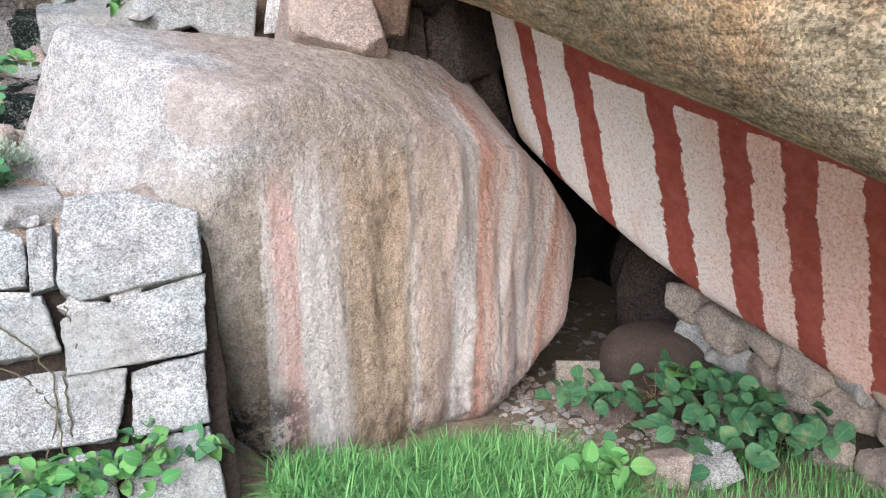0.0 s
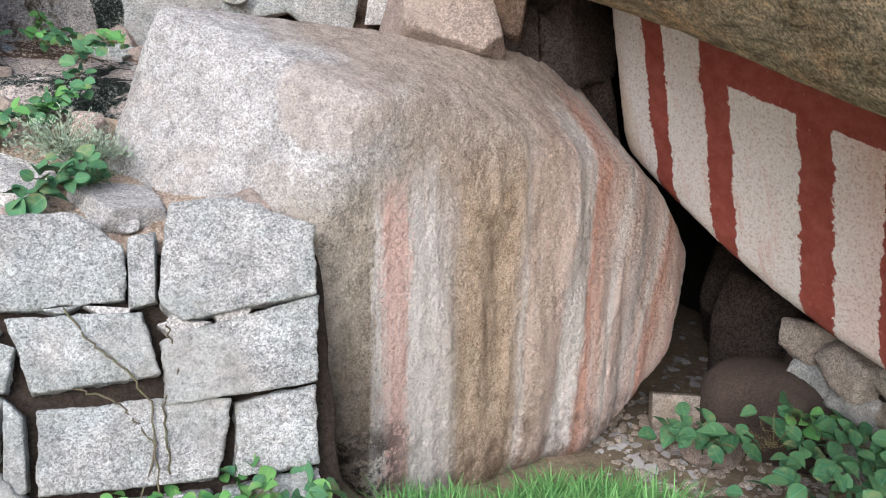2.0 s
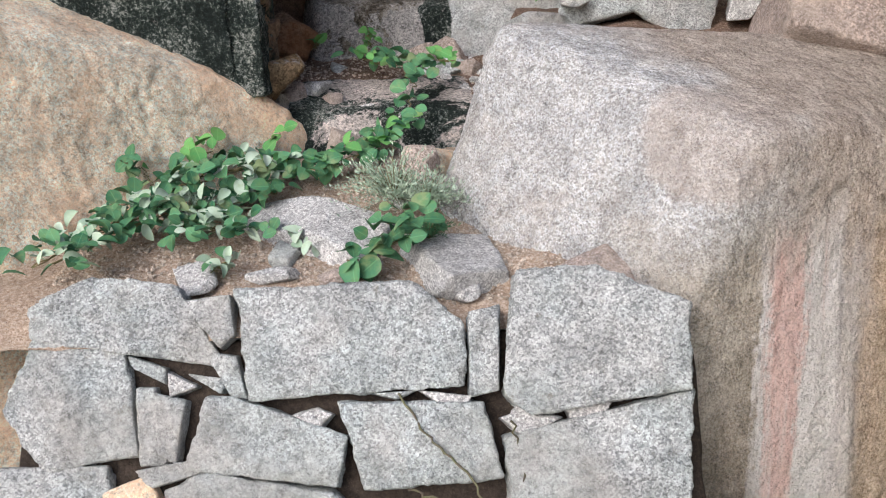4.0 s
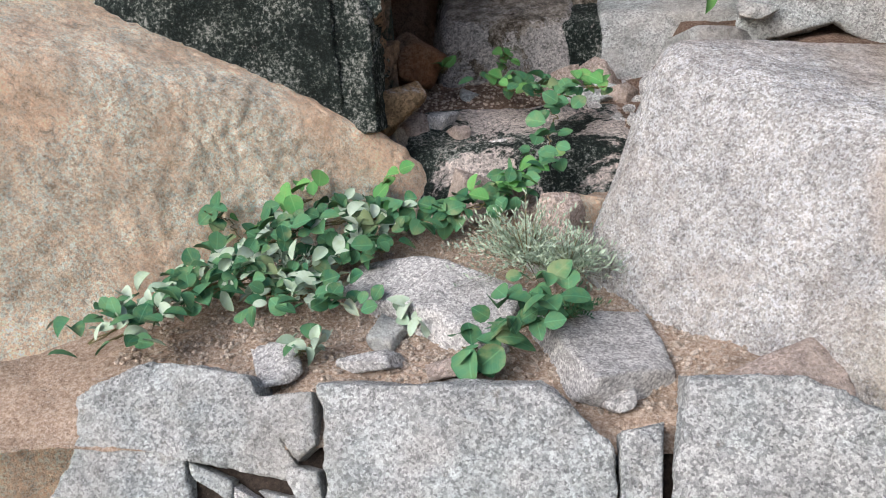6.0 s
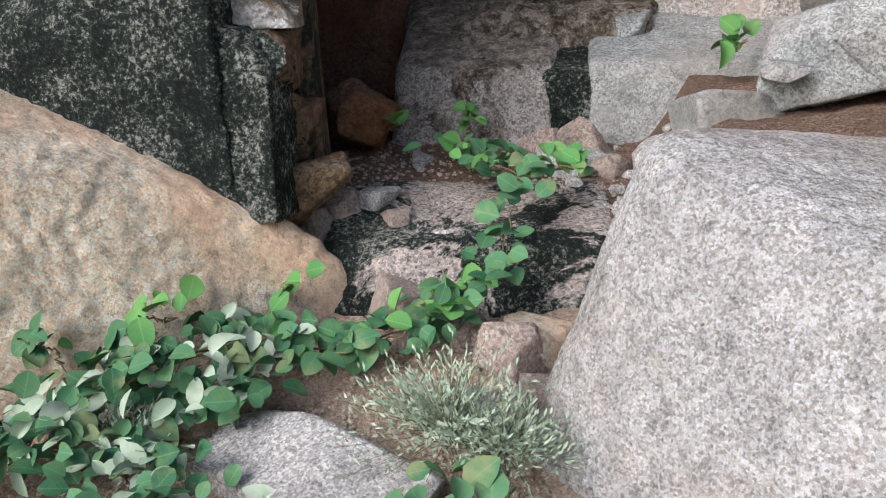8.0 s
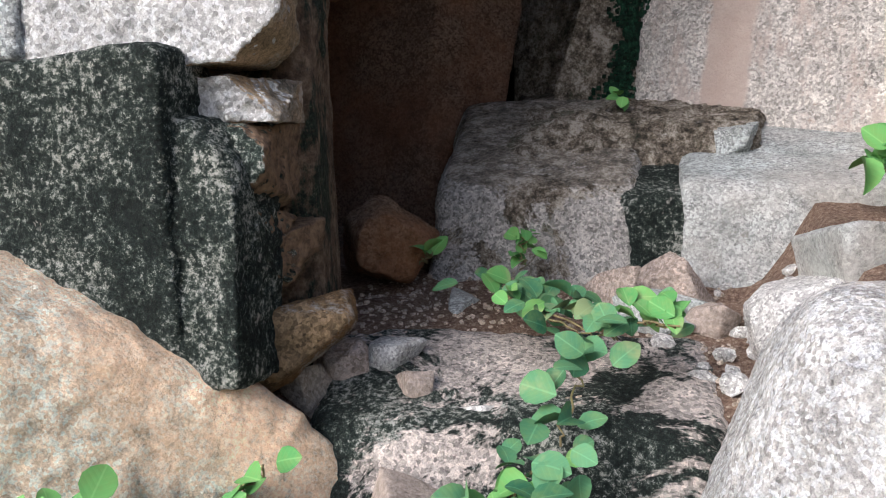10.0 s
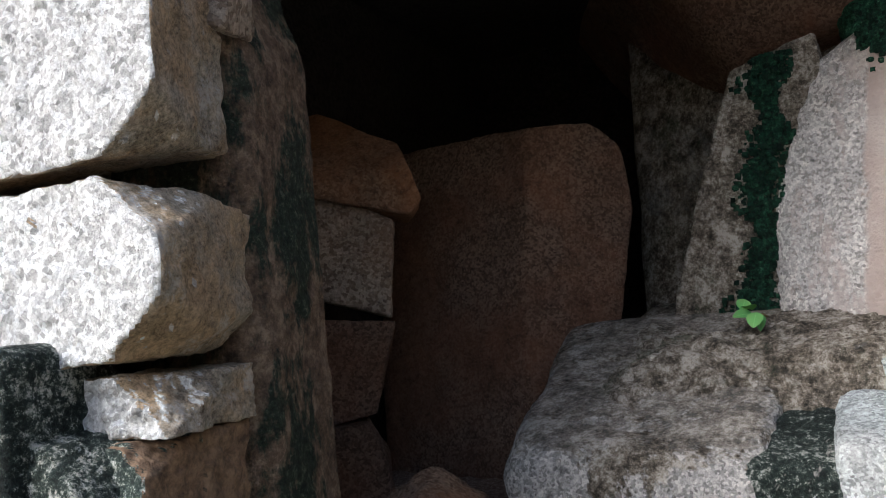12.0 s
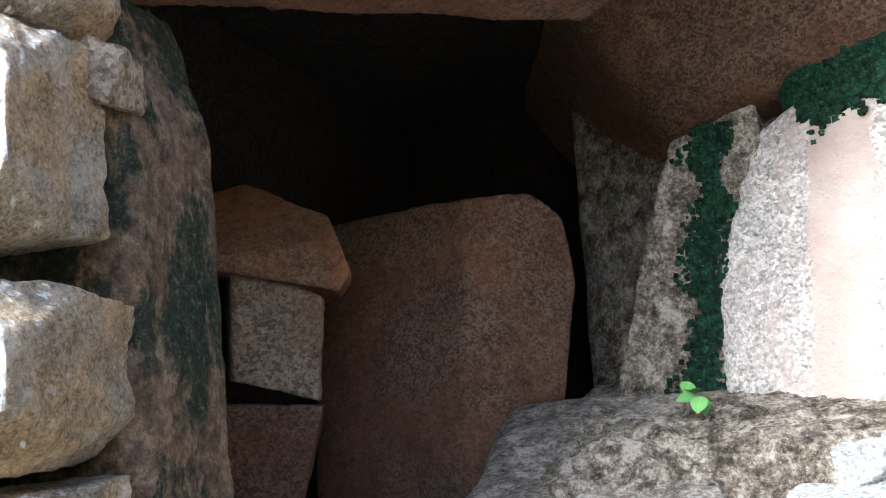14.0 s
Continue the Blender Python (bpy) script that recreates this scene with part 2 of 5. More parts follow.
def painted_boulder():
    m = Mat("painted_granite")
    x, y, z = m.xyz()
    pale = speckle(m, (0.78, 0.765, 0.735), (0.64, 0.615, 0.585), (0.30, 0.285, 0.27), 130)
    grit = m.math("MULTIPLY_ADD", m.noise(120.0, 4.0, 0.8), 0.6, m.math("MULTIPLY", m.noise(14.0, 6.0, 0.75), 0.4))
    tan = m.ramp(grit, (0.38, (0.20, 0.155, 0.115)), (0.46, (0.46, 0.375, 0.30)), (0.54, (0.66, 0.56, 0.475)), (0.62, (0.80, 0.74, 0.66)))
    olive = m.ramp(grit, (0.40, (0.17, 0.135, 0.085)), (0.48, (0.46, 0.375, 0.265)), (0.58, (0.70, 0.61, 0.48)))
    ochre = m.ramp(grit, (0.40, (0.22, 0.145, 0.09)), (0.48, (0.54, 0.41, 0.29)), (0.58, (0.76, 0.62, 0.49)))
    wob = m.math("MULTIPLY_ADD", m.noise(3.0, 6.0, 0.65), 0.6, -0.3)
    across = m.math("ADD", x, m.math("MULTIPLY", y, 0.35))
    # weathered brown skin over the right part, with a few patches on the pale shoulder
    tan_fac = m.ramp(m.math("MULTIPLY_ADD", m.math("ADD", across, m.math("MULTIPLY", wob, 1.2)), 1.0, -1.62), (0.25, 0.0), (0.55, 0.9))
    body = m.mix(tan_fac, pale, tan)
    patch = m.t.nodes.new("ShaderNodeVectorMath")
    patch.operation = "DISTANCE"
    m.link(m.pos, patch.inputs[0])
    patch.inputs[1].default_value = PATCH
    flake = m.ramp(m.math("ADD", patch.outputs["Value"], m.math("MULTIPLY", wob, 0.5)), (0.18, 0.5), (0.225, 0.0))
    body = m.mix(flake, body, m.mix(0.45, tan, (0.68, 0.54, 0.45)))
    body = m.mix(m.ramp(m.noise(2.2, 6.0, 0.7), (0.52, 0.0), (0.66, 0.45)), body, tan)
    low = m.ramp(m.math("MULTIPLY_ADD", m.math("ADD", z, m.math("MULTIPLY", wob, 0.8)), -1.0, 1.9), (0.42, 0.0), (0.62, 1.0))
    near = m.ramp(m.math("MULTIPLY_ADD", m.math("ADD", across, m.math("MULTIPLY", wob, 0.3)), 1.0, -1.55), (0.02, 0.0), (0.16, 0.7), (0.46, 0.7), (0.56, 0.0))
    body = m.mix(m.math("MULTIPLY", low, near), body, olive)
    # vertical runs of old limewash and red wash
    flow = m.math("SUBTRACT", m.noise(1.0, 5.0, 0.7, vec=m.scaled(7.0, 3.0, 0.7)), 0.5)
    ragged = m.math("SUBTRACT", m.noise(26.0, 5.0, 0.8), 0.5)
    fine = m.noise(1.0, 4.0, 0.7, vec=m.scaled(38.0, 14.0, 2.0))
    u = m.math("ADD", across, m.math("ADD", m.math("MULTIPLY", flow, 0.20), m.math("MULTIPLY", ragged, 0.10)))
    sweep = m.math("ADD", u, m.math("MULTIPLY", m.math("SUBTRACT", 0.7, z), m.ramp(m.math("MULTIPLY_ADD", across, 0.4, -0.8), (0.0, -0.16), (0.3, -0.05), (0.8, 0.22))))
    t = m.math("MULTIPLY_ADD", sweep, 1 / 2.4, -2.0 / 2.4)
    W, P, T, R = (0.90, 0.845, 0.80), (0.88, 0.63, 0.56), (0.56, 0.43, 0.34), (0.68, 0.38, 0.285)
    G, O, K = (0.64, 0.585, 0.555), (0.66, 0.50, 0.36), (0.80, 0.635, 0.56)
    bands = m.ramp(t, (0.0, W), (0.015, W), (0.028, P), (0.075, P), (0.088, W), (0.135, W), (0.145, G), (0.158, W), (0.178, G), (0.215, O), (0.34, O), (0.378, W), (0.395, K), (0.43, T), (0.485, K),
                   (0.505, W), (0.56, W), (0.585, R), (0.64, K), (0.665, W), (0.70, K), (0.75, G), (0.79, K), (0.81, W), (0.835, R), (0.885, K), (0.92, P), (0.96, W), (1.0, P))
    paint = m.ramp(t, (0.0, 0.0), (0.008, 0.97), (0.135, 0.95), (0.155, 0.7), (0.185, 0.55), (0.21, 0.12), (0.35, 0.18), (0.375, 0.75), (0.40, 0.5), (0.48, 0.7), (0.51, 0.95))
    wear = m.ramp(m.math("MULTIPLY_ADD", m.noise(70.0, 5.0, 0.85), 0.5, m.math("MULTIPLY", m.noise(8.0, 6.0, 0.75, vec=m.scaled(1.5, 1.5, 0.6)), 0.5)), (0.33, 0.45), (0.42, 1.0))
    rim = m.ramp(m.math("MULTIPLY_ADD", across, 0.4, -0.8), (0.0, 0.0), (0.75, 0.33))
    top = m.ramp(m.math("ADD", m.math("MULTIPLY", m.math("ADD", z, m.math("ADD", m.math("MULTIPLY", flow, 0.9), m.math("MULTIPLY", ragged, 0.25))), -1.0), m.math("ADD", rim, 1.5)), (0.02, 0.0), (0.28, 1.0))
    bands = m.mix(m.ramp(m.noise(1.0, 6.0, 0.75, vec=m.scaled(16.0, 6.0, 0.9)), (0.52, 0.0), (0.66, 0.45)), bands, W)
    bands = m.mix(m.ramp(m.noise(1.0, 6.0, 0.75, vec=m.scaled(13.0, 5.0, 0.7)), (0.56, 0.0), (0.68, 0.35)), bands, R)
    bands = m.mix(1.0, bands, m.ramp(m.noise(100.0, 5.0, 0.85), (0.36, 0.84), (0.50, 1.05)), "MULTIPLY")
    under = m.mix(m.ramp(t, (0.13, 0.0), (0.2, 1.0), (0.36, 1.0), (0.45, 0.0)), body, ochre)
    under = m.mix(m.math("MULTIPLY", low, 1.0), body, under)
    c = m.mix(m.math("MULTIPLY", m.math("MULTIPLY", wear, paint), top), under, bands)
    m.bump(fine, 0.2, 0.012)
    m.bump(m.noise(42.0, 6.0, 0.8), 0.8, 0.02)
    m.bump(m.noise(1.0, 6.0, 0.7, vec=m.scaled(22.0, 9.0, 1.6)), 0.5, 0.03)
    m.bump(m.noise(20.0, 6.0, 0.7), 0.8, 0.05)
    m.bump(m.noise(5.0, 5.0, 0.6), 0.6, 0.06)
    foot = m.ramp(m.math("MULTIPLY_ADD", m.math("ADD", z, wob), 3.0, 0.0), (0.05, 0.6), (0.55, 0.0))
    # Lower left corner: brown rock with the undercut's shadow painted in.
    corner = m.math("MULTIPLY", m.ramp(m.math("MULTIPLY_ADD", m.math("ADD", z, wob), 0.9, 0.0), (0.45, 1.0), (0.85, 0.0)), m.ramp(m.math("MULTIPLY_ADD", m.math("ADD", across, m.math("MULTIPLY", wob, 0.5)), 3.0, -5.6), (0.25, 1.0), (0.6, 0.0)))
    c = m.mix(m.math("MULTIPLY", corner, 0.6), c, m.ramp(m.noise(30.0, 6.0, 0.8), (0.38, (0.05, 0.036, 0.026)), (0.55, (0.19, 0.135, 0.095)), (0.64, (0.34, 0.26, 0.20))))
    # Near-black blotches low down paint the shade of the hollow.
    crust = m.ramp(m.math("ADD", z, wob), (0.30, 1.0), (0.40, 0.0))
    hollow_shade = m.math("MULTIPLY", m.math("MULTIPLY", crust, m.ramp(m.math("MULTIPLY_ADD", across, 1.0, -1.5), (0.55, 1.0), (0.80, 0.0))), m.ramp(m.noise(12.0, 6.0, 0.8), (0.44, 0.0), (0.52, 0.9)))
    c = m.mix(hollow_shade, c, (0.018, 0.015, 0.013))
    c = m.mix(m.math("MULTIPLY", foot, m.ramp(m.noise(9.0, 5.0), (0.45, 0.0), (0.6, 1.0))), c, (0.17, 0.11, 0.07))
    return m.done(c)


PAINTED = painted_boulder()


def striped_paint():
    m = Mat("red_and_white_striped_limewash", 0.85)
    x, y, z = m.xyz()
    edge = m.math("MULTIPLY", m.math("ADD", m.math("SUBTRACT", m.noise(24.0, 5.0, 0.8), 0.5), m.math("MULTIPLY_ADD", m.noise(4.0), 1.2, -0.6)), 0.08)
    u = m.math("ADD", m.math("ADD", y, m.math("MULTIPLY", m.math("SUBTRACT", z, 1.3), STRIPE_LEAN)), edge)
    s = m.math("MULTIPLY_ADD", u, 0.4, 0.0)
    stops = [(0.0, 1.0)]
    for a, b in STRIPES:
        stops += [(a * 0.4, 0.0), (b * 0.4, 1.0)]
    white = m.ramp(s, *stops, mode="CONSTANT")
    border = m.math("GREATER_THAN", m.math("ADD", z, m.math("MULTIPLY", edge, 0.7)), m.math("MULTIPLY_ADD", y, 0.25, m.math("MULTIPLY_ADD", m.math("GREATER_THAN", y, 1.93), 0.5, 1.265)))
    white = m.math("MULTIPLY", white, m.math("SUBTRACT", 1.0, border))
    rough = m.noise(70.0, 5.0, 0.75)
    lime = m.ramp(rough, (0.36, (0.50, 0.43, 0.37)), (0.44, (0.78, 0.72, 0.67)), (0.56, (0.87, 0.84, 0.80)))
    blush = m.ramp(m.math("MULTIPLY_ADD", y, -0.55, m.math("ADD", 1.0, m.math("MULTIPLY", m.noise(2.5), 0.45))), (0.35, 0.0), (0.75, 0.75))
    lime = m.mix(blush, lime, m.ramp(rough, (0.36, (0.48, 0.24, 0.17)), (0.46, (0.74, 0.43, 0.355)), (0.58, (0.82, 0.57, 0.49))))
    red = m.ramp(m.noise(12.0, 5.0, 0.7), (0.35, (0.27, 0.06, 0.043)), (0.65, (0.37, 0.105, 0.078)))
    chips = m.ramp(m.noise(34.0, 5.0, 0.75), (0.64, 0.0), (0.70, 0.7))
    red = m.mix(chips, red, (0.55, 0.33, 0.27))
    m.bump(rough, 0.5, 0.012)
    m.bump(m.noise(9.0, 4.0), 0.4, 0.03)
    smear = m.ramp(m.noise(1.0, 6.0, 0.75, vec=m.scaled(3.0, 11.0, 2.2)), (0.54, 0.0), (0.70, 0.5))
    lime = m.mix(smear, lime, (0.62, 0.30, 0.23))
    lime = m.mix(m.ramp(m.math("MULTIPLY_ADD", m.math("ADD", y, edge), 1.0, -2.0), (0.58, 0.0), (0.68, 0.65)), lime, (0.60, 0.48, 0.32))
    soft = m.ramp(m.noise(40.0, 5.0, 0.8), (0.40, 0.10), (0.52, 0.0))
    return m.done(m.mix(m.math("SUBTRACT", white, m.math("MULTIPLY", white, soft)), red, lime))


STRIPES = ((0.36, 0.50), (0.72, 0.86), (1.04, 1.20), (1.43, 1.605), (1.97, 2.13), (2.37, 2.56))
STRIPE_LEAN = 0.14
LIMEWASH = striped_paint()


def soil_mat(name, a, b, scale=90.0):
    m = Mat(name, 0.95)
    c = m.ramp(m.noise(scale, 5.0, 0.8), (0.35, a), (0.65, b))
    c = m.mix(1.0, c, m.ramp(m.noise(4.0, 5.0), (0.3, 0.65), (0.7, 1.1)), "MULTIPLY")
    crumbs = m.ramp(m.noise(170.0, 3.0, 0.8), (0.60, 0.0), (0.66, 0.8))
    c = m.mix(crumbs, c, tuple(min(0.5, 1.5 * v) for v in b))
    m.bump(m.noise(45.0, 6.0, 0.8), 0.7, 0.02)
    return m.done(c)


def terrace_soil():
    m = Mat("terrace_soil_mix", 0.95)
    x, y, z = m.xyz()
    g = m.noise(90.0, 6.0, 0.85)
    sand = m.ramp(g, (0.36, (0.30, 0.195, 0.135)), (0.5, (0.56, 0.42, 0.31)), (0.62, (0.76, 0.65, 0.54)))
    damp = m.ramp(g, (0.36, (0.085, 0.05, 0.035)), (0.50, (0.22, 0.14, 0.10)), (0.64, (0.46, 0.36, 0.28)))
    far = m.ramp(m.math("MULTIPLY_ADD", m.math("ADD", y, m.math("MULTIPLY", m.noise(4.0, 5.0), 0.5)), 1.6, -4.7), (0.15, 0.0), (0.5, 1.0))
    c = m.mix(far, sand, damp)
    c = m.mix(1.0, c, m.ramp(m.noise(6.0, 5.0), (0.3, 0.7), (0.7, 1.15)), "MULTIPLY")
    m.bump(m.noise(70.0, 6.0, 0.8), 0.9, 0.02)
    m.bump(m.noise(14.0, 5.0, 0.7), 0.6, 0.03)
    return m.done(c)


SOIL = terrace_soil()
JOINT = soil_mat("shaded_joint_earth", (0.02, 0.016, 0.013), (0.075, 0.055, 0.042), 60.0)
DARKSOIL = soil_mat("damp_brown_soil", (0.06, 0.045, 0.036), (0.125, 0.096, 0.08))
EARTH = soil_mat("ground_earth", (0.19, 0.155, 0.105), (0.38, 0.31, 0.225), 30.0)


def leaf_mat(name, a, b, rib=False):
    m = Mat(name, 0.7)
    info = m.t.nodes.new("ShaderNodeObjectInfo")
    geo = m.t.nodes.new("ShaderNodeNewGeometry")
    r = m.math("FRACT", m.math("ADD", info.outputs["Random"], geo.outputs["Random Per Island"]))
    c = m.mix(r, a, b)
    c = m.mix(m.ramp(m.noise(45.0, 3.0), (0.4, 0.0), (0.7, 0.35)), c, (0.16, 0.22, 0.06))
    if rib:
        co = m.t.nodes.new("ShaderNodeTexCoord")
        sep = m.t.nodes.new("ShaderNodeSeparateXYZ")
        m.link(co.outputs["Generated"], sep.inputs[0])
        side = m.math("ABSOLUTE", m.math("SUBTRACT", sep.outputs[0], 0.5))
        vein = m.math("ABSOLUTE", m.math("SUBTRACT", m.math("FRACT", m.math("MULTIPLY", m.math("SUBTRACT", sep.outputs[1], m.math("MULTIPLY", side, 0.7)), 6.0)), 0.5))
        light = m.math("MAXIMUM", m.ramp(side, (0.01, 0.2), (0.04, 0.0)), m.ramp(vein, (0.02, 0.04), (0.12, 0.0)))
        c = m.mix(light, c, tuple(min(0.6, v * 2.2 + 0.03) for v in b))
        c = m.mix(m.ramp(m.noise(9.0, 4.0), (0.56, 0.0), (0.66, 0.55)), c, (0.26, 0.27, 0.13))
        m.bump(vein, 0.12, 0.003)
    return m.done(c)


LEAF = leaf_mat("creeper_leaf_green", (0.022, 0.10, 0.05), (0.08, 0.21, 0.10), True)
BRIGHT = leaf_mat("young_leaf_green", (0.055, 0.21, 0.06), (0.13, 0.32, 0.09), True)
GREYLEAF = leaf_mat("grey_green_herb", (0.28, 0.38, 0.28), (0.46, 0.54, 0.43))
GRASS = leaf_mat("grass_green", (0.04, 0.20, 0.05), (0.22, 0.46, 0.16))
STEM = leaf_mat("stem_brown", (0.13, 0.10, 0.05), (0.22, 0.17, 0.09))
ROOT = leaf_mat("dry_root_brown", (0.06, 0.045, 0.032), (0.12, 0.095, 0.07))
PAPER = leaf_mat("torn_paper", (0.55, 0.54, 0.55), (0.40, 0.37, 0.39))


# ---- builders ----
CUBES = {}


def cube_grid(cuts):
    if cuts not in CUBES:
        bm = bmesh.new()
        bmesh.ops.create_cube(bm, size=2)
        bmesh.ops.subdivide_edges(bm, edges=bm.edges[:], cuts=cuts, use_grid_fill=True)
        bm.verts.index_update()
        CUBES[cuts] = (np.array([v.co[:] for v in bm.verts]), [[v.index for v in f.verts] for f in bm.faces])
        bm.free()
    return CUBES[cuts]


def rock_mesh(name, half, planes, cuts, sharp, rough, seed, grain=0.0):
    """A stone bounded by planes (normal, distance from its centre); half: its half sizes; sharp: how hard its edges are."""
    pts, faces = cube_grid(cuts)
    d = pts * np.array(half)
    inv = np.zeros(len(d))
    for n, dist in planes:
        n = np.array(n, float)
        n /= np.linalg.norm(n)
        inv += np.clip(d @ n / dist, 0, None) ** sharp
    out = d / (inv ** (1 / sharp))[:, None]
    o = Vector((seed * 7.13, seed * 3.7, seed * 1.9))
    size = min(half)
    res = []
    for p in out:
        v = Vector(p)
        w = v * (1.1 / size) + o
        k = noise.noise(w) * 0.6 + noise.noise(w * 2.7) * 0.3 + noise.noise(w * 7.0) * 0.13
        if grain:
            k += (noise.noise(v * 30.0 + o) + 0.6 * noise.noise(v * 75.0 + o)) * grain / rough
        res.append(v + v.normalized() * (k * rough))
    me = bpy.data.meshes.new(name)
    me.from_pydata(res, [], faces)
    me.polygons.foreach_set("use_smooth", [True] * len(me.polygons))
    me.update()
    return me


def box_planes(half, cut=0.0, seed=0, jitter=0.0):
    rnd = random.Random(seed)
    j = lambda: rnd.uniform(-jitter, jitter)
    hx, hy, hz = half
    pl = [((1, j(), j()), hx), ((-1, j(), j()), hx), ((j(), 1, j()), hy), ((j(), -1, j()), hy), ((j(), j(), 1), hz), ((j(), j(), -1), hz)]
    for k in range(int(cut)):
        n = Vector((rnd.choice((-1, 1)) * rnd.uniform(0.4, 1) / hx, rnd.choice((-1, 1)) * rnd.uniform(0.2, 1) / hy, rnd.choice((-1, 1)) * rnd.uniform(0.4, 1) / hz)).normalized()
        reach = abs(n.x) * hx + abs(n.y) * hy + abs(n.z) * hz
        pl.append((tuple(n), reach * rnd.uniform(0.62, 0.82)))
    return pl


def thing(name, me, mat, m=None, label="", category="", group="", kind="", parent=None):
    ob = new(name, me)
    if mat and not me.materials:
        me.materials.append(mat)
    if m is not None:
        ob.matrix_world = m
    if parent:
        ob.parent = parent
    return tagged(ob, label, category, group, kind)


def stone(name, at, half, mat, label="", turn=(0, 0, 0), seed=1, cut=8, jitter=0.30, sharp=60, rough=None, cuts=18, category="stone", group="", parent=None, kind=""):
    """A loose or built-in stone of half sizes half, its middle at at."""
    rough = min(half) * 0.07 if rough is None else rough
    me = rock_mesh(name, half, box_planes(half, cut, seed, jitter), cuts, sharp, rough, seed, 0.006 if min(half) > 0.09 else 0.002)
    return thing(name, me, mat, pose(*at, *turn), label, category, group, kind, parent)


def boulder(name, centre, half, planes, mat, label, sharp=10, rough=0.03, cuts=60, seed=3, grain=0.0, category="boulder", relief=None):
    """A boulder cut by planes given as (normal, a point on the plane)."""
    c = Vector(centre)
    pl = []
    for n, p in planes:
        n = Vector(n).normalized()
        pl.append((tuple(n), max(0.02, n.dot(Vector(p) - c))))
    me = rock_mesh(name, half, pl, cuts, sharp, rough, seed, grain)
    if relief:
        moved = [v.co + v.normal * relief(v.co + c) for v in me.vertices]
        for v, p in zip(me.vertices, moved):
            v.co = p
    return thing(name, me, mat, pose(*centre), label, category)


def empty(name, at=(0, 0, 0), label="", category="", kind="", group=""):
    ob = new(name)
    ob.location = at
    ob.empty_display_size = 0.1
    return tagged(ob, label, category, group, kind)


def sheet(name, xs, ys, height, mat, label, kind="structure"):
    """A relief over a grid of xs and ys."""
    co = [(x, y, height(x, y)) for y in ys for x in xs]
    w = len(xs)
    fa = [(j * w + i, j * w + i + 1, (j + 1) * w + i + 1, (j + 1) * w + i) for j in range(len(ys) - 1) for i in range(w - 1)]
    me = bpy.data.meshes.new(name)
    me.from_pydata(co, [], fa)
    me.polygons.foreach_set("use_smooth", [True] * len(me.polygons))
    return thing(name, me, mat, None, label, name.replace("_", " "), "", kind)


# ---- ground ----
def ground_z(x, y):
    z = 0.22 - 0.115 * min(max(x - 0.7, 0), 3.6)
    k = min(max((y - 0.9) / 0.8, 0), 1) * min(max((x - 1.15) / 0.3, 0), 1)
    z -= 0.17 * k * k
    near = math.exp(-((x - 1) ** 2 + y ** 2) / 60)
    return z + near * (0.05 * noise.noise(Vector((x * 1.3, y * 1.3, 0))) + 0.02 * noise.noise(Vector((x * 6, y * 6, 3))))


reach = [math.sinh(k / 60 * 7.6) / math.sinh(7.6) * 600 for k in range(-60, 61)]
dense = sorted(set([round(v, 3) for v in reach if abs(v) > 5] + [round(-5 + 0.08 * k, 3) for k in range(126)]))
sheet("ground", dense, dense, ground_z, EARTH, "uneven brown earth with patches of grass")


def terrace_z(x, y):
    z = np.interp(y, (1.5, 1.72, 1.9, 2.3, 2.7, 2.88, 3.0, 3.3, 3.7, 4.6), (1.1, 1.22, 1.28, 1.36, 1.46, 1.5, 1.66, 1.73, 1.80, 1.9))
    k = min(max((x - 0.72) / 0.2, 0), 1)
    z += k * k * 0.22 * min(max((y - 2.3) / 0.5, 0), 1)
    z -= 1.6 * min(max((x - 0.98) / 0.3, 0), 1) * min(max((2.75 - y) / 0.25, 0), 1)
    return z + 0.03 * noise.noise(Vector((x * 4, y * 4, 1))) + 0.012 * noise.noise(Vector((x * 17, y * 17, 5)))


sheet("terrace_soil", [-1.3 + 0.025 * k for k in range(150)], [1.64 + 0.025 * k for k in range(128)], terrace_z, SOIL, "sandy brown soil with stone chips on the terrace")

# ---- retaining wall of granite blocks ----
WALL = Matrix(((1, 0, 0, 0.36), (-0.08, 0.894, 0.447, 1.37), (0, -0.447, 0.894, 0.72), (0, 0, 0, 1)))
wall = empty("wall_retaining", (0, 0, 0), "dry-stone retaining wall of rough grey granite blocks", "wall", "structure")
SEED = [10]


def convex_planes(outline, slopes=0.06, seed=0):
    """Side planes of a block from the corners of its face, given in turn, and the middle of the face."""
    rnd = random.Random(seed)
    n = len(outline)
    area = sum(outline[k][0] * outline[(k + 1) % n][1] - outline[(k + 1) % n][0] * outline[k][1] for k in range(n))
    cx, cz = sum(p[0] for p in outline) / n, sum(p[1] for p in outline) / n
    planes = []
    for k in range(n):
        (ax, az), (bx, bz) = outline[k], outline[(k + 1) % n]
        nx, nz = (bz - az, ax - bx) if area > 0 else (az - bz, bx - ax)
        size = math.hypot(nx, nz)
        dist = ((ax - cx) * nx + (az - cz) * nz) / size
        planes.append(((nx / size, rnd.uniform(-slopes, slopes), nz / size), max(0.008, dist + 0.004)))
    return planes, cx, cz


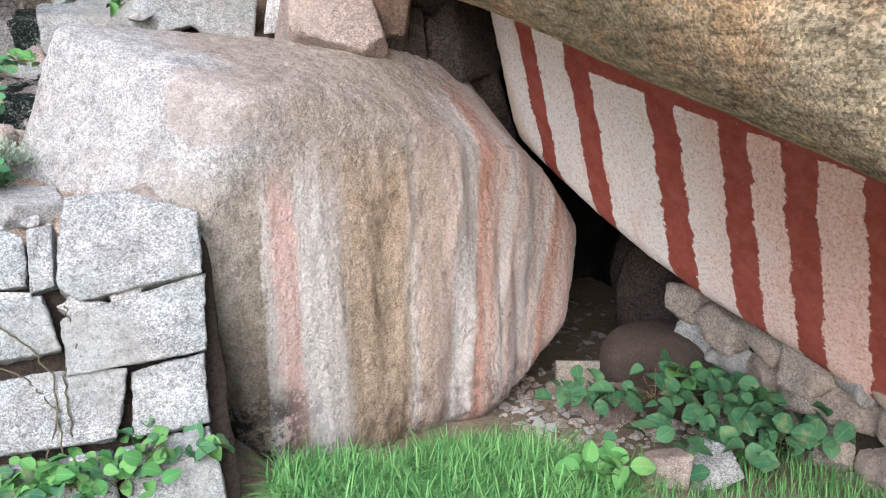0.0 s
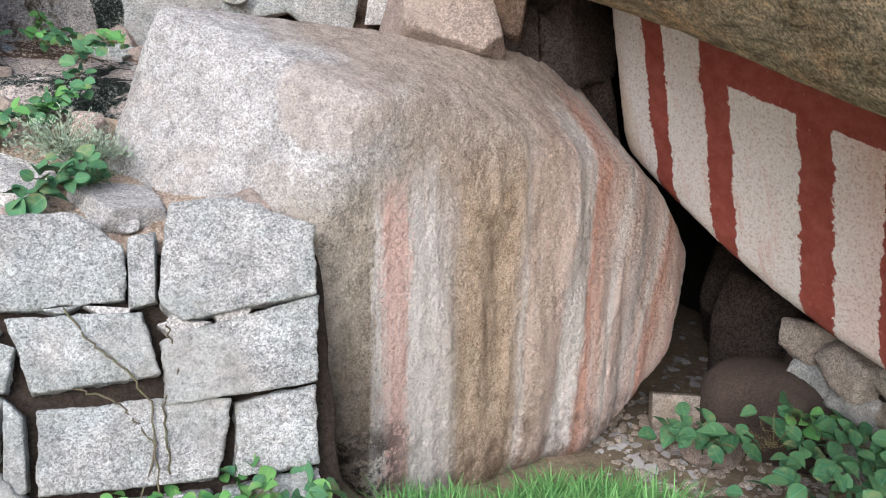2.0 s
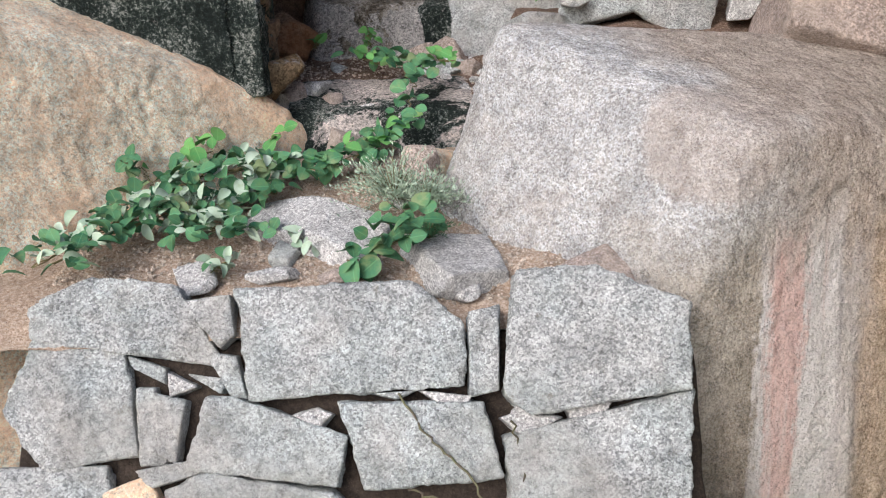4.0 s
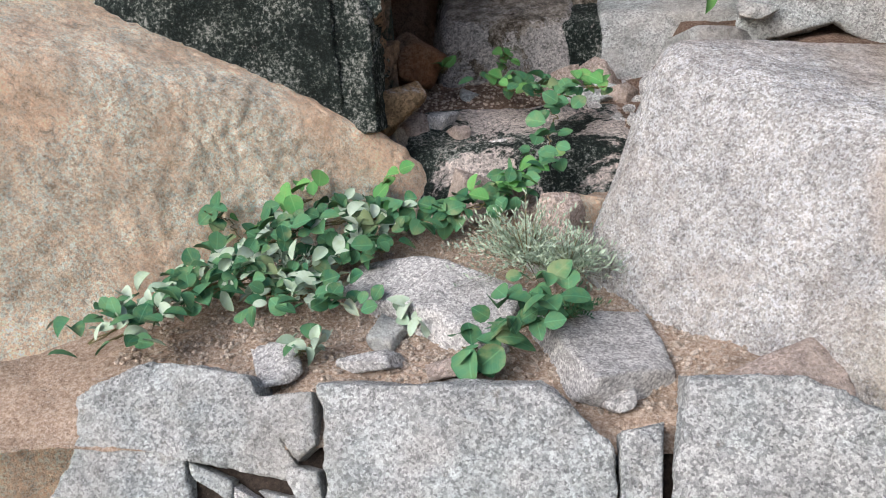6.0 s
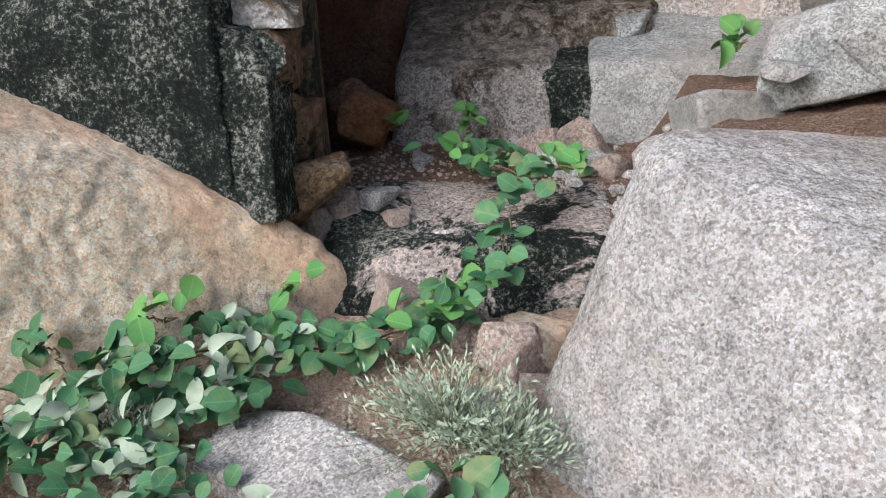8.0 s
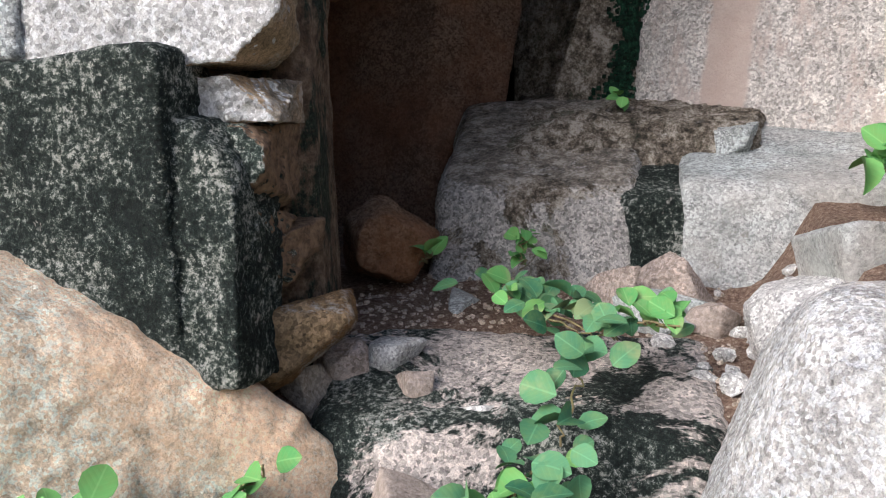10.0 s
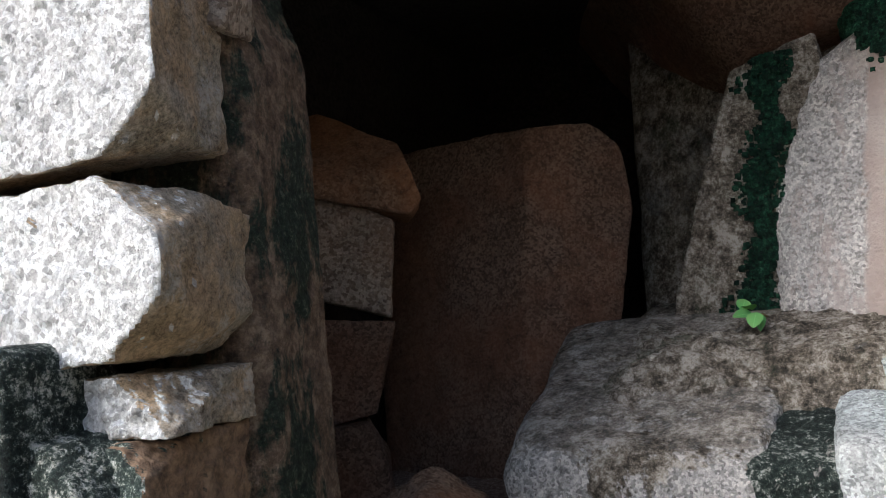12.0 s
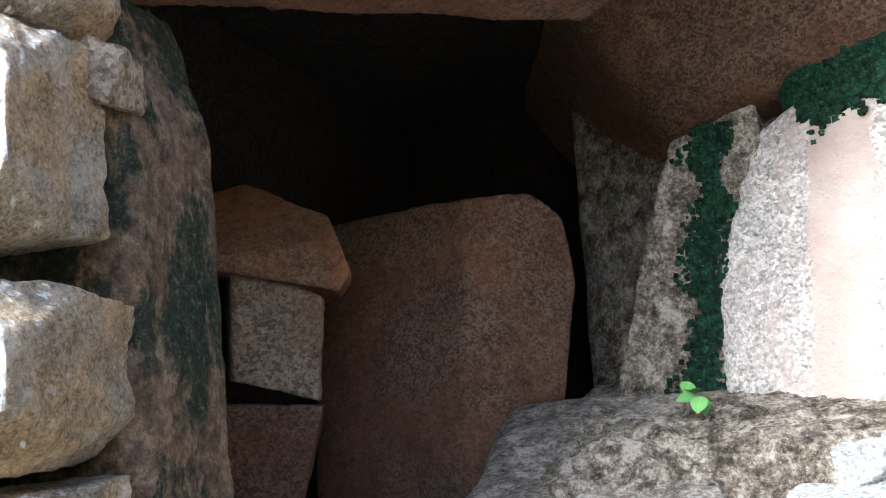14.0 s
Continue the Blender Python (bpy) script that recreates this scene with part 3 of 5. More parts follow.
def wall_stone(*outline, mat=GREY, deep=0.2, out=0.0, cuts=30):
    """A block of the wall from the corners of its face, along and up the wall."""
    SEED[0] += 1
    rnd = random.Random(SEED[0])
    planes, cx, cz = convex_planes(outline, 0.08, SEED[0])
    w = max(p[0] for p in outline) - min(p[0] for p in outline)
    h = max(p[1] for p in outline) - min(p[1] for p in outline)
    planes += [((rnd.uniform(-0.05, 0.05), -1, rnd.uniform(-0.08, 0.08)), deep), ((0, 1, 0), deep)]
    for k in range(5):
        n = Vector((rnd.uniform(-1, 1) * 0.35 / w, -rnd.uniform(0.8, 1.6) / 0.3, rnd.uniform(-1, 1) * 0.45 / h)).normalized()
        planes.append((tuple(n), (abs(n.x) * w / 2 + abs(n.y) * deep + abs(n.z) * h / 2) * rnd.uniform(0.93, 0.985)))
    me = rock_mesh("stone", (w / 2, deep, h / 2), planes, cuts, 70, min(w, h, 0.3) * 0.075, SEED[0], 0.0075 if w > 0.2 else 0.004)
    return thing("stone", me, mat, WALL @ Matrix.Translation((cx - 0.36, deep * 0.85 - out, cz)), parent=wall)


wall_stone((-0.75, 0.62), (-0.57, 0.70), (-0.34, 0.67), (-0.19, 0.43), (-0.74, 0.53), cuts=40)
wall_stone((-0.31, 0.63), (-0.17, 0.64), (-0.155, 0.53), (-0.20, 0.49))
wall_stone((-0.22, 0.48), (-0.155, 0.47), (-0.125, 0.355), (-0.15, 0.36), deep=0.14)
wall_stone((-0.155, 0.68), (0.34, 0.68), (0.50, 0.54), (0.495, 0.385), (-0.11, 0.365), cuts=46)
wall_stone((0.515, 0.565), (0.62, 0.59), (0.61, 0.375), (0.51, 0.355))
wall_stone((0.67, 0.71), (0.88, 0.71), (1.15, 0.59), (1.12, 0.355), (0.68, 0.295), (0.615, 0.35), cuts=46, out=0.02)
wall_stone((0.60, 0.24), (1.12, 0.345), (1.10, 0.07), (0.61, 0.045), cuts=42)
wall_stone((0.14, 0.345), (0.54, 0.335), (0.59, 0.115), (0.21, 0.095), cuts=38)
wall_stone((-0.235, 0.35), (-0.17, 0.35), (0.16, 0.225), (0.135, 0.10), (-0.29, 0.165), cuts=38)
wall_stone((-0.74, 0.515), (-0.48, 0.49), (-0.43, 0.19), (-0.68, 0.165), (-0.81, 0.35), cuts=38)
wall_stone((-0.435, 0.385), (-0.39, 0.385), (-0.35, 0.17), (-0.415, 0.17), deep=0.14, cuts=16)
wall_stone((-0.365, 0.35), (-0.29, 0.33), (-0.315, 0.16), (-0.35, 0.175), deep=0.14, cuts=16)
wall_stone((-0.85, 0.15), (-0.53, 0.145), (-0.50, 0.0), (-0.84, -0.02))
wall_stone((-0.41, 0.15), (-0.27, 0.17), (-0.24, 0.14), (-0.37, 0.105), deep=0.14, cuts=16)
wall_stone((-0.53, 0.09), (-0.41, 0.135), (-0.36, 0.03), (-0.50, 0.01), mat=ORANGE, deep=0.14, cuts=18)
wall_stone((-0.36, 0.09), (-0.21, 0.15), (0.13, 0.085), (0.11, -0.12), (-0.33, -0.10), cuts=38)
wall_stone((0.22, 0.08), (0.61, 0.035), (0.80, 0.035), (0.73, -0.235), (0.21, -0.22), cuts=40)
wall_stone((0.825, 0.02), (1.10, 0.05), (1.09, -0.21), (0.80, -0.22), cuts=34)
wall_stone((0.125, 0.08), (0.18, 0.02), (0.185, -0.20), (0.12, -0.21), deep=0.14, cuts=18)
wall_stone((0.78, -0.26), (1.08, -0.235), (1.11, -0.52), (0.77, -0.52))
wall_stone((0.24, -0.25), (0.73, -0.26), (0.74, -0.52), (0.25, -0.50))
wall_stone((-0.28, -0.14), (0.11, -0.14), (0.19, -0.24), (0.2, -0.42), (-0.26, -0.42))
wall_stone((-0.82, -0.05), (-0.36, -0.02), (-0.32, -0.3), (-0.8, -0.34))
wall_stone((-0.72, -0.38), (-0.30, -0.34), (-0.28, -0.62), (-0.7, -0.62))
wall_stone((-0.24, -0.46), (0.2, -0.46), (0.22, -0.68), (-0.24, -0.68))
wall_stone((0.26, -0.54), (0.74, -0.55), (0.72, -0.74), (0.28, -0.74))
wall_stone((0.76, -0.55), (1.12, -0.55), (1.12, -0.76), (0.78, -0.76))
# thin packing stones in the joints
wall_stone((0.595, 0.285), (0.66, 0.30), (0.755, 0.285), (0.65, 0.235), mat=PALE, deep=0.1, cuts=16)
wall_stone((0.78, 0.315), (0.91, 0.335), (0.87, 0.28), (0.79, 0.285), mat=PALE, deep=0.1, cuts=16)
wall_stone((-0.47, 0.475), (-0.36, 0.435), (-0.36, 0.39), (-0.44, 0.43), deep=0.1, cuts=16)
wall_stone((-0.35, 0.425), (-0.26, 0.38), (-0.34, 0.355), mat=PALE, deep=0.1, cuts=16)
wall_stone((-0.28, 0.415), (-0.17, 0.395), (-0.19, 0.36), deep=0.1, cuts=16)
wall_stone((0.01, 0.305), (0.07, 0.32), (0.12, 0.295), (0.09, 0.265), mat=PALE, deep=0.1, cuts=16)
wall_stone((0.37, 0.365), (0.51, 0.345), (0.505, 0.315), (0.40, 0.345), mat=PALE, deep=0.1, cuts=16)
wall_stone((0.23, 0.36), (0.35, 0.362), (0.30, 0.34), deep=0.1, cuts=12)
wall_stone((0.63, 0.30), (0.66, 0.33), (0.67, 0.25), mat=PALE, deep=0.08, cuts=12)
wall_stone((0.745, -0.02), (0.80, 0.0), (0.77, -0.12), deep=0.08, cuts=12)
core = rock_mesh("mortar", (0.98, 0.14, 0.62), box_planes((0.98, 0.14, 0.62)), 30, 30, 0.02, 4)
thing("mortar", core, JOINT, WALL @ Matrix.Translation((-0.17, 0.19, -0.09)), "dark earth packed in the joints", parent=wall)

# ---- boulders ----
def flutes(p):
    """Upright ribs and hollows worn down the face of the painted boulder."""
    u = p.x + 0.35 * p.y
    k = min(max((u - 1.9) / 0.7, 0), 1) * min(max((1.72 - p.z) / 0.35, 0), 1)
    return k * (0.042 * noise.noise(Vector((u * 3.6, p.z * 0.9, 3))) + 0.016 * noise.noise(Vector((u * 9.0, p.z * 1.4, 7))) + 0.010 * noise.noise(Vector((u * 19.0, p.z * 4.0, 9))))


boulder("boulder", (1.95, 2.75, 0.9), (1.25, 0.8, 1.1), [
    ((0.33, -0.94, 0.03), (2.11, 1.955, 0.947)),
    ((-0.588, -0.743, 0.316), (0.72, 2.16, 1.6)),
    ((0.12, -0.30, 0.94), (1.1, 2.5, 2.0)),
    ((0.04, 0.32, 0.94), (1.1, 2.48, 2.01)),
    ((0.42, -0.50, 0.76), (2.2, 2.2, 1.66)),
    ((0.80, -0.22, 0.56), (3.1, 2.45, 1.30)),
    ((0.96, -0.25, -0.10), (3.46, 2.5, 0.80)),
    ((0.62, -0.45, -0.65), (3.0, 2.3, -0.05)),
    ((0.25, -0.75, -0.62), (1.9, 1.8, 0.0)),
    ((-0.75, -0.62, -0.25), (1.2, 1.72, 0.5)),
    ((-0.93, 0.15, 0.33), (0.50, 2.35, 1.5)),
    ((0, 1, 0), (2, 3.3, 1)), ((0, 0, -1), (2, 2.5, -0.35))],
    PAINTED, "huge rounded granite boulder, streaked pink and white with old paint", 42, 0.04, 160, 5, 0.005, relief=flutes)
boulder("boulder", (-1.6, 3.0, 1.3), (1.6, 0.9, 1.0), [
    ((0.636, -0.757, 0.149), (-0.295, 2.66, 1.74)),
    ((0.40, -0.1, 0.91), (-0.42, 2.62, 1.89)),
    ((0.9, -0.3, 0.3), (0.085, 2.86, 1.53)),
    ((0.3, -0.2, 0.93), (-0.9, 2.3, 2.14)),
    ((0.25, 0.85, 0.45), (-0.1, 2.85, 1.70)), ((0.45, 0.33, 0.83), (-0.16, 2.77, 1.76)), ((0, 1, 0.2), (-1, 3.0, 1.6)), ((-1, 0, 0), (-3, 2, 1)), ((0, 0, -1), (-1, 2, -0.1)), ((-0.3, -0.9, 0), (-1.8, 1.1, 1)), ((-0.6, -0.2, 0.75), (-2.1, 2.3, 2.3)), ((-0.7, 0.5, 0.4), (-2.5, 2.8, 1.8)), ((0, -0.2, 1), (-2, 2.3, 2.5))],
    ORANGE, "pale orange weathered granite boulder beside the terrace", 34, 0.02, 110, 9, 0.009)
boulder("boulder", (3.9, 1.5, 2.9), (2.2, 2.6, 1.3), [
    ((-0.75, 0.156, -0.6), (2.38, 0.89, 1.87)),
    ((-0.1, 0.188, -0.98), (2.38, 0.89, 1.86)),
    ((-0.9, -0.3, 0.3), (2.0, 0.5, 2.6)), ((-0.6, -0.75, 0.2), (2.7, -1.0, 2.6)), ((-0.5, -0.2, 0.85), (2.8, 0.5, 3.6)), ((0.5, -0.6, 0.6), (5.4, -0.8, 3.7)), ((0.2, 0.6, 0.75), (4, 4.2, 3.9)),
    ((0, -1, 0), (3, -1.6, 2)), ((0, 0, 1), (3, 1, 4.2)), ((1, 0, 0), (6.2, 1, 2)), ((0, 1, 0), (3, 5.0, 2))],
    OVER, "enormous ochre-grey overhanging boulder above the painted slab", 24, 0.06, 80, 12, 0.004)
boulder("painted_slab", (4.15, 1.6, 1.5), (0.9, 1.5, 0.9), [
    ((-0.93, -0.154, -0.331), (3.435, 1.035, 1.375)),
    ((-0.35, 0.42, -0.84), (3.457, 2.046, 0.843)),
    ((-0.35, 0.20, -0.92), (3.77, 1.025, 0.44)),
    ((-0.5, 0.86, 0.0), (3.07, 2.72, 1.6)),
    ((0, 1, 0), (3.6, 2.9, 1.5)), ((1, 0, 0), (5.0, 1, 1)), ((0, -1, 0), (3.6, 0.1, 1)), ((0, 0, 1), (4, 1.5, 2.3))],
    LIMEWASH, "leaning rock slab painted with red and white stripes", 30, 0.02, 90, 7, 0.004, "rock slab")

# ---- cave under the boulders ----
# Two added rocks shut stray light out of the cave.
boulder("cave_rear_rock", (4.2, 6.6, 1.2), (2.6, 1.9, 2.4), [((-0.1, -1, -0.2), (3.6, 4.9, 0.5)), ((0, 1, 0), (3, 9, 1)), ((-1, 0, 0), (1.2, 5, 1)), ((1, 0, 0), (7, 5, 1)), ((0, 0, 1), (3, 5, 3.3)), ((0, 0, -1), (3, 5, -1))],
        SHADE_ROCK, "added black rock that keeps light out of the back of the cave", 16, 0.08, 40, 21)
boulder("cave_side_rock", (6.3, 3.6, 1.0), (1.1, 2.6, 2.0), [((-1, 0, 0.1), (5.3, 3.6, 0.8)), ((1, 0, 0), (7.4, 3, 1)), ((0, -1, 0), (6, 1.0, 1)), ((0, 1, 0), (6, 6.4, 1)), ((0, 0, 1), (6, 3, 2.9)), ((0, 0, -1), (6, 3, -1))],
        SHADE_ROCK, "added black rock that keeps light out of the side of the cave", 16, 0.08, 40, 22)
MASON = granite("grey_brown_masonry", (0.52, 0.47, 0.41), (0.42, 0.37, 0.315), (0.20, 0.17, 0.14), 110, (0.44, 0.36, 0.285))
pier = empty("wall_pier", (0, 0, 0), "rough rubble masonry packed under the painted slab", "wall", "structure")
rnd = random.Random(77)
for row in range(5):
    y = 2.15 - 0.07 * (row % 2)
    while y > 0.2:
        w = rnd.uniform(0.10, 0.17)
        z = -0.42 + 0.2 * row + rnd.uniform(-0.02, 0.02)
        if z < 0.30 + 0.14 * y:
            stone("stone", (4.02 + rnd.uniform(-0.03, 0.05) + 0.06 * (4 - row) * 0.5, y - w, z), (0.16, w * 1.03, 0.105), MASON if rnd.random() < 0.7 else rnd.choice((PINK, GREY, MASON)), "", (rnd.uniform(-10, 10), 0, rnd.uniform(-12, 12)), 400 + row * 20 + int(y * 10), 6, 0.25, 24, 0.018, 10, "", parent=pier)
        y -= 2 * w
thing("mortar", rock_mesh("mortar", (0.2, 1.0, 0.5), box_planes((0.2, 1.0, 0.5)), 20, 20, 0.02, 8), JOINT, pose(4.18, 1.2, -0.08), "dark earth between the stones", parent=pier)
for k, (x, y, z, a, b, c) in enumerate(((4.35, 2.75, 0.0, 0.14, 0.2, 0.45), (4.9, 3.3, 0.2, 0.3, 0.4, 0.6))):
    stone("cave_stone", (x, y, z), (a, b, c), SHADED_BROWN, "rough brown stone at the cave mouth, coloured dark for shade", (0, 0, k * 37), 40 + k, 7, 0.3, 24, 0.03, 18)

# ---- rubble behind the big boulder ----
# Stones in the gaps under the overhang take the shade-dark colour.
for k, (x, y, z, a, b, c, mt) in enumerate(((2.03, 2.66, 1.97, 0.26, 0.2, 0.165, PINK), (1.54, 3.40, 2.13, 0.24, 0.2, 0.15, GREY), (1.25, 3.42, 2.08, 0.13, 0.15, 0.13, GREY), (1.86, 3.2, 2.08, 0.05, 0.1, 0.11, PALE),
                                            (2.45, 2.95, 1.9, 0.16, 0.2, 0.24, SHADED_BROWN), (2.75, 3.0, 1.75, 0.18, 0.2, 0.26, SHADED_BROWN), (2.42, 2.8, 2.05, 0.1, 0.1, 0.16, BROWN), (2.6, 3.0, 2.3, 0.3, 0.2, 0.2, SHADED_BROWN),
                                            (3.0, 3.1, 1.5, 0.2, 0.2, 0.3, SHADED_BROWN), (2.95, 3.1, 2.1, 0.25, 0.2, 0.3, SHADED_BROWN), (1.12, 3.25, 2.06, 0.06, 0.05, 0.03, GREY), (2.1, 3.2, 2.45, 0.3, 0.2, 0.2, BROWN),
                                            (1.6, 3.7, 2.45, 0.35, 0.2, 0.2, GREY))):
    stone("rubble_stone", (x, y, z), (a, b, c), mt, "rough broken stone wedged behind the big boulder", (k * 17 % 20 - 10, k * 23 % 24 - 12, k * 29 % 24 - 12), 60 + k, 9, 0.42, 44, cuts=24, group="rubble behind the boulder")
# Added out of view to keep the sun off the rubble below.
boulder("capping_rock", (2.75, 3.4, 2.8), (0.9, 0.8, 0.42), [((-0.1, -0.1, -1), (2.6, 3.2, 2.42)), ((-0.2, -1, 0.1), (2.6, 2.7, 2.7)), ((-1, 0, 0.2), (1.9, 3.2, 2.7)), ((0, 0, 1), (2.6, 3, 3.3)), ((1, 0, 0), (3.6, 3, 3)), ((0, 1, 0), (2.6, 4.3, 3))],
        BROWN, "unseen brown rock added above the rubble to shade it", 14, 0.04, 30, 31)
boulder("hill_rock", (2.2, 4.6, 1.6), (1.3, 1.2, 1.8), [((0, -1, 0.15), (2, 3.55, 1.8)), ((-1, -0.2, 0), (1.5, 4.0, 2)), ((1, 0, 0), (3.4, 4, 2)), ((0, 1, 0), (2, 6.5, 1)), ((0, 0, 1), (2, 4, 2.6)), ((0, 0, -1), (2, 4, -0.3))],
        BROWN, "dark hillside rock behind the rubble", 16, 0.08, 40, 33)

# ---- doorway of the rock shelter ----
WEDGE = doorway_stone("ochre_wedge_stone", (0.42, 0.29, 0.17), (0.30, 0.19, 0.10))
jamb = empty("wall_doorway", (0, 0, 0), "rough granite doorway wall crusted with black lichen", "wall", "structure")


def jamb_stone(x0, x1, z0, z1, y0, y1, mat, seed, sharp=20, cut=2, jitter=0.06, cuts=20):
    return stone("stone", ((x0 + x1) / 2, (y0 + y1) / 2, (z0 + z1) / 2), ((x1 - x0) / 2, (y1 - y0) / 2, (z1 - z0) / 2), mat, "", (seed * 7 % 5 - 2, seed * 11 % 7 - 3 if x1 - x0 < 0.4 else 0, seed * 13 % 9 - 4 if x1 - x0 < 0.4 else 0), seed, cut, jitter, sharp, 0.02, cuts + 8, "", parent=jamb)


def jamb_block(front, back, xf, yf, xb, yb, mat, seed, wide=0.6, rough=0.012, cuts=46):
    """A block of the doorway wall: its heights at the front and the back corner, and where those corners stand."""
    rnd = random.Random(seed)
    c = Vector((xf - wide / 2, (yf + yb) / 2, (sum(front) + sum(back)) / 4))
    side = Vector((yb - yf, xf - xb, 0)).normalized()
    up = Vector((0, -(back[1] - front[1]), yb - yf)).normalized()
    down = Vector((0, back[0] - front[0], -(yb - yf))).normalized()
    given = [(side, (xf, yf, c.z)), ((0, -1, 0.04), (c.x, yf, c.z)), ((0, 1, 0), (c.x, yb, c.z)), ((-1, 0, 0), (xf - wide, yf, c.z)), (up, (c.x, yf, front[1])), (down, (c.x, yf, front[0]))]
    h = front[1] - front[0]
    for k in range(4):
        zz = rnd.choice((front[0] + 0.1 * h, front[1] - 0.1 * h))
        given.append(((0.9, rnd.uniform(-0.5, 0.5), 1.1 if zz > c.z else -1.1), (xf + (xb - xf) * rnd.uniform(0.1, 0.9), yf + (yb - yf) * 0.5, zz)))
    pl = []
    for n, p in given:
        n = Vector(n).normalized()
        pl.append((tuple(n), max(0.015, n.dot(Vector(p) - c))))
    me = rock_mesh("stone", (wide / 2, (yb - yf) / 2, h / 2), pl, cuts, 60, rough, seed, 0.008)
    return thing("stone", me, mat, pose(*c), parent=jamb)


jamb_stone(-1.15, -0.29, 1.76, 2.34, 2.72, 3.1, BLACK, 71, sharp=34, cuts=40)
jamb_stone(-0.46, -0.185, 1.74, 2.23, 2.735, 2.95, BLACK, 70, sharp=34, cuts=40)
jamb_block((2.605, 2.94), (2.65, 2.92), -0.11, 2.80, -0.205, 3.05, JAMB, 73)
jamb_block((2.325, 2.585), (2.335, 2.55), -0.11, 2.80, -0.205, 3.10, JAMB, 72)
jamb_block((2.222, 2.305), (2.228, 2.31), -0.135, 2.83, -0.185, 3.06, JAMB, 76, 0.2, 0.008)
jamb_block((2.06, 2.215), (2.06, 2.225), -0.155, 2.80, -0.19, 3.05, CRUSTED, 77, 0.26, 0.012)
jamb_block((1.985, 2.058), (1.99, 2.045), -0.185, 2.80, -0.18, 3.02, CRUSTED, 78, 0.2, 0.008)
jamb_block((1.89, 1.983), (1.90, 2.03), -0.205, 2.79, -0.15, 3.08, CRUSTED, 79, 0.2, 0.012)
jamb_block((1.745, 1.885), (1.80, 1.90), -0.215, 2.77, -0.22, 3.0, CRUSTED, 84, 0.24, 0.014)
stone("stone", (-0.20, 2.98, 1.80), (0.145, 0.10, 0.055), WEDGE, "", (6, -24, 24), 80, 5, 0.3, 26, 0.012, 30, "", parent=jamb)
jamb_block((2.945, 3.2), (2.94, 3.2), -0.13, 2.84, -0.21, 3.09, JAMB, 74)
stone("stone", (-0.215, 3.05, 2.90), (0.045, 0.05, 0.04), BLOCK, "", (0, 20, 30), 85, 5, 0.3, 30, 0.006, 16, "", parent=jamb)
jamb_stone(-1.3, -0.63, 2.345, 2.62, 2.78, 3.1, GREY, 75)
boulder("door_post", (-0.29, 3.19, 2.45), (0.12, 0.14, 0.76), [((0.97, 0.18, 0.03), (-0.19, 3.12, 2.5)), ((0.9, 0.1, 0.30), (-0.19, 3.12, 2.80)), ((0.3, -0.95, 0), (-0.23, 3.06, 2.5)), ((0.75, -0.66, 0.0), (-0.205, 3.08, 2.5)), ((0, 1, 0), (-0.2, 3.33, 2.5)), ((-1, 0, 0), (-0.42, 3.2, 2.5)), ((0, 0, 1), (-0.3, 3.2, 3.12)), ((0, 0, -1), (-0.3, 3.2, 1.7))],
        POST, "narrow upright stone post, dark with damp and moss", 30, 0.022, 60, 81, 0.007, "stone post")
jamb_stone(-1.3, -0.72, 2.64, 3.1, 2.82, 3.3, GREY, 82)


def shelter_stone(outline, y0, y1, mat, seed, chamfers, group=True, name="shelter_block", label="squared brown stone block stacked inside the shelter", category="stone block", cuts=36, rough=0.010, axis=(-0.5, 0.87), face=(0.42, -0.9)):
    """A block from the corners of its face in x and z at y0, running back along axis to y1, with chamfers as planes."""
    flat, cx, cz = convex_planes(outline, 0.0, seed)
    slope = axis[0] / axis[1]
    c = Vector((cx + slope * (y1 - y0) / 2, (y0 + y1) / 2, cz))
    planes = []
    for (nx, _, nz), dist in flat:
        n = Vector((nx, -nx * slope, nz))
        planes.append((tuple(n), dist / n.length))
    front = Vector((face[0], face[1], 0)).normalized()
    planes += [(tuple(front), front.dot(Vector((cx, y0, cz)) - c)), ((0, 1, 0), (y1 - y0) / 2)]
    for n, p in chamfers:
        n = Vector(n).normalized()
        planes.append((tuple(n), max(0.01, n.dot(Vector(p) - c))))
    w = max(p[0] for p in outline) - min(p[0] for p in outline)
    h = max(p[1] for p in outline) - min(p[1] for p in outline)
    me = rock_mesh(name, (w / 2, (y1 - y0) / 2, h / 2), planes, cuts, 60, rough, seed, 0.004)
    return thing(name, me, mat, pose(*c), label, category, "stacked blocks in the shelter" if group else "")


shelter_stone(((-0.83, 2.77), (-0.83, 3.0), (-0.70, 3.03), (-0.43, 2.89), (-0.362, 2.72), (-0.40, 2.675)), 4.0, 4.25, RUST, 90, [((0.3, -0.75, 0.66), (-0.5, 4.0, 2.755))])
shelter_stone(((-0.86, 2.50), (-0.86, 2.77), (-0.695, 2.765), (-0.457, 2.665), (-0.487, 2.395), (-0.72, 2.46)), 4.0, 4.2, BLOCK, 91, [((-0.75, -0.66, 0), (-0.70, 3.95, 2.6))])
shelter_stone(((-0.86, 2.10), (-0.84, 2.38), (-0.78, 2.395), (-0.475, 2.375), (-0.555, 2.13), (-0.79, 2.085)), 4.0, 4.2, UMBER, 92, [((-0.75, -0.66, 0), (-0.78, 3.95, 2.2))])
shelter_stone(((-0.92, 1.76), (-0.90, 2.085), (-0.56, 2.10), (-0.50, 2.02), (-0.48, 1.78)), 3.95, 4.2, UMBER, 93, [])
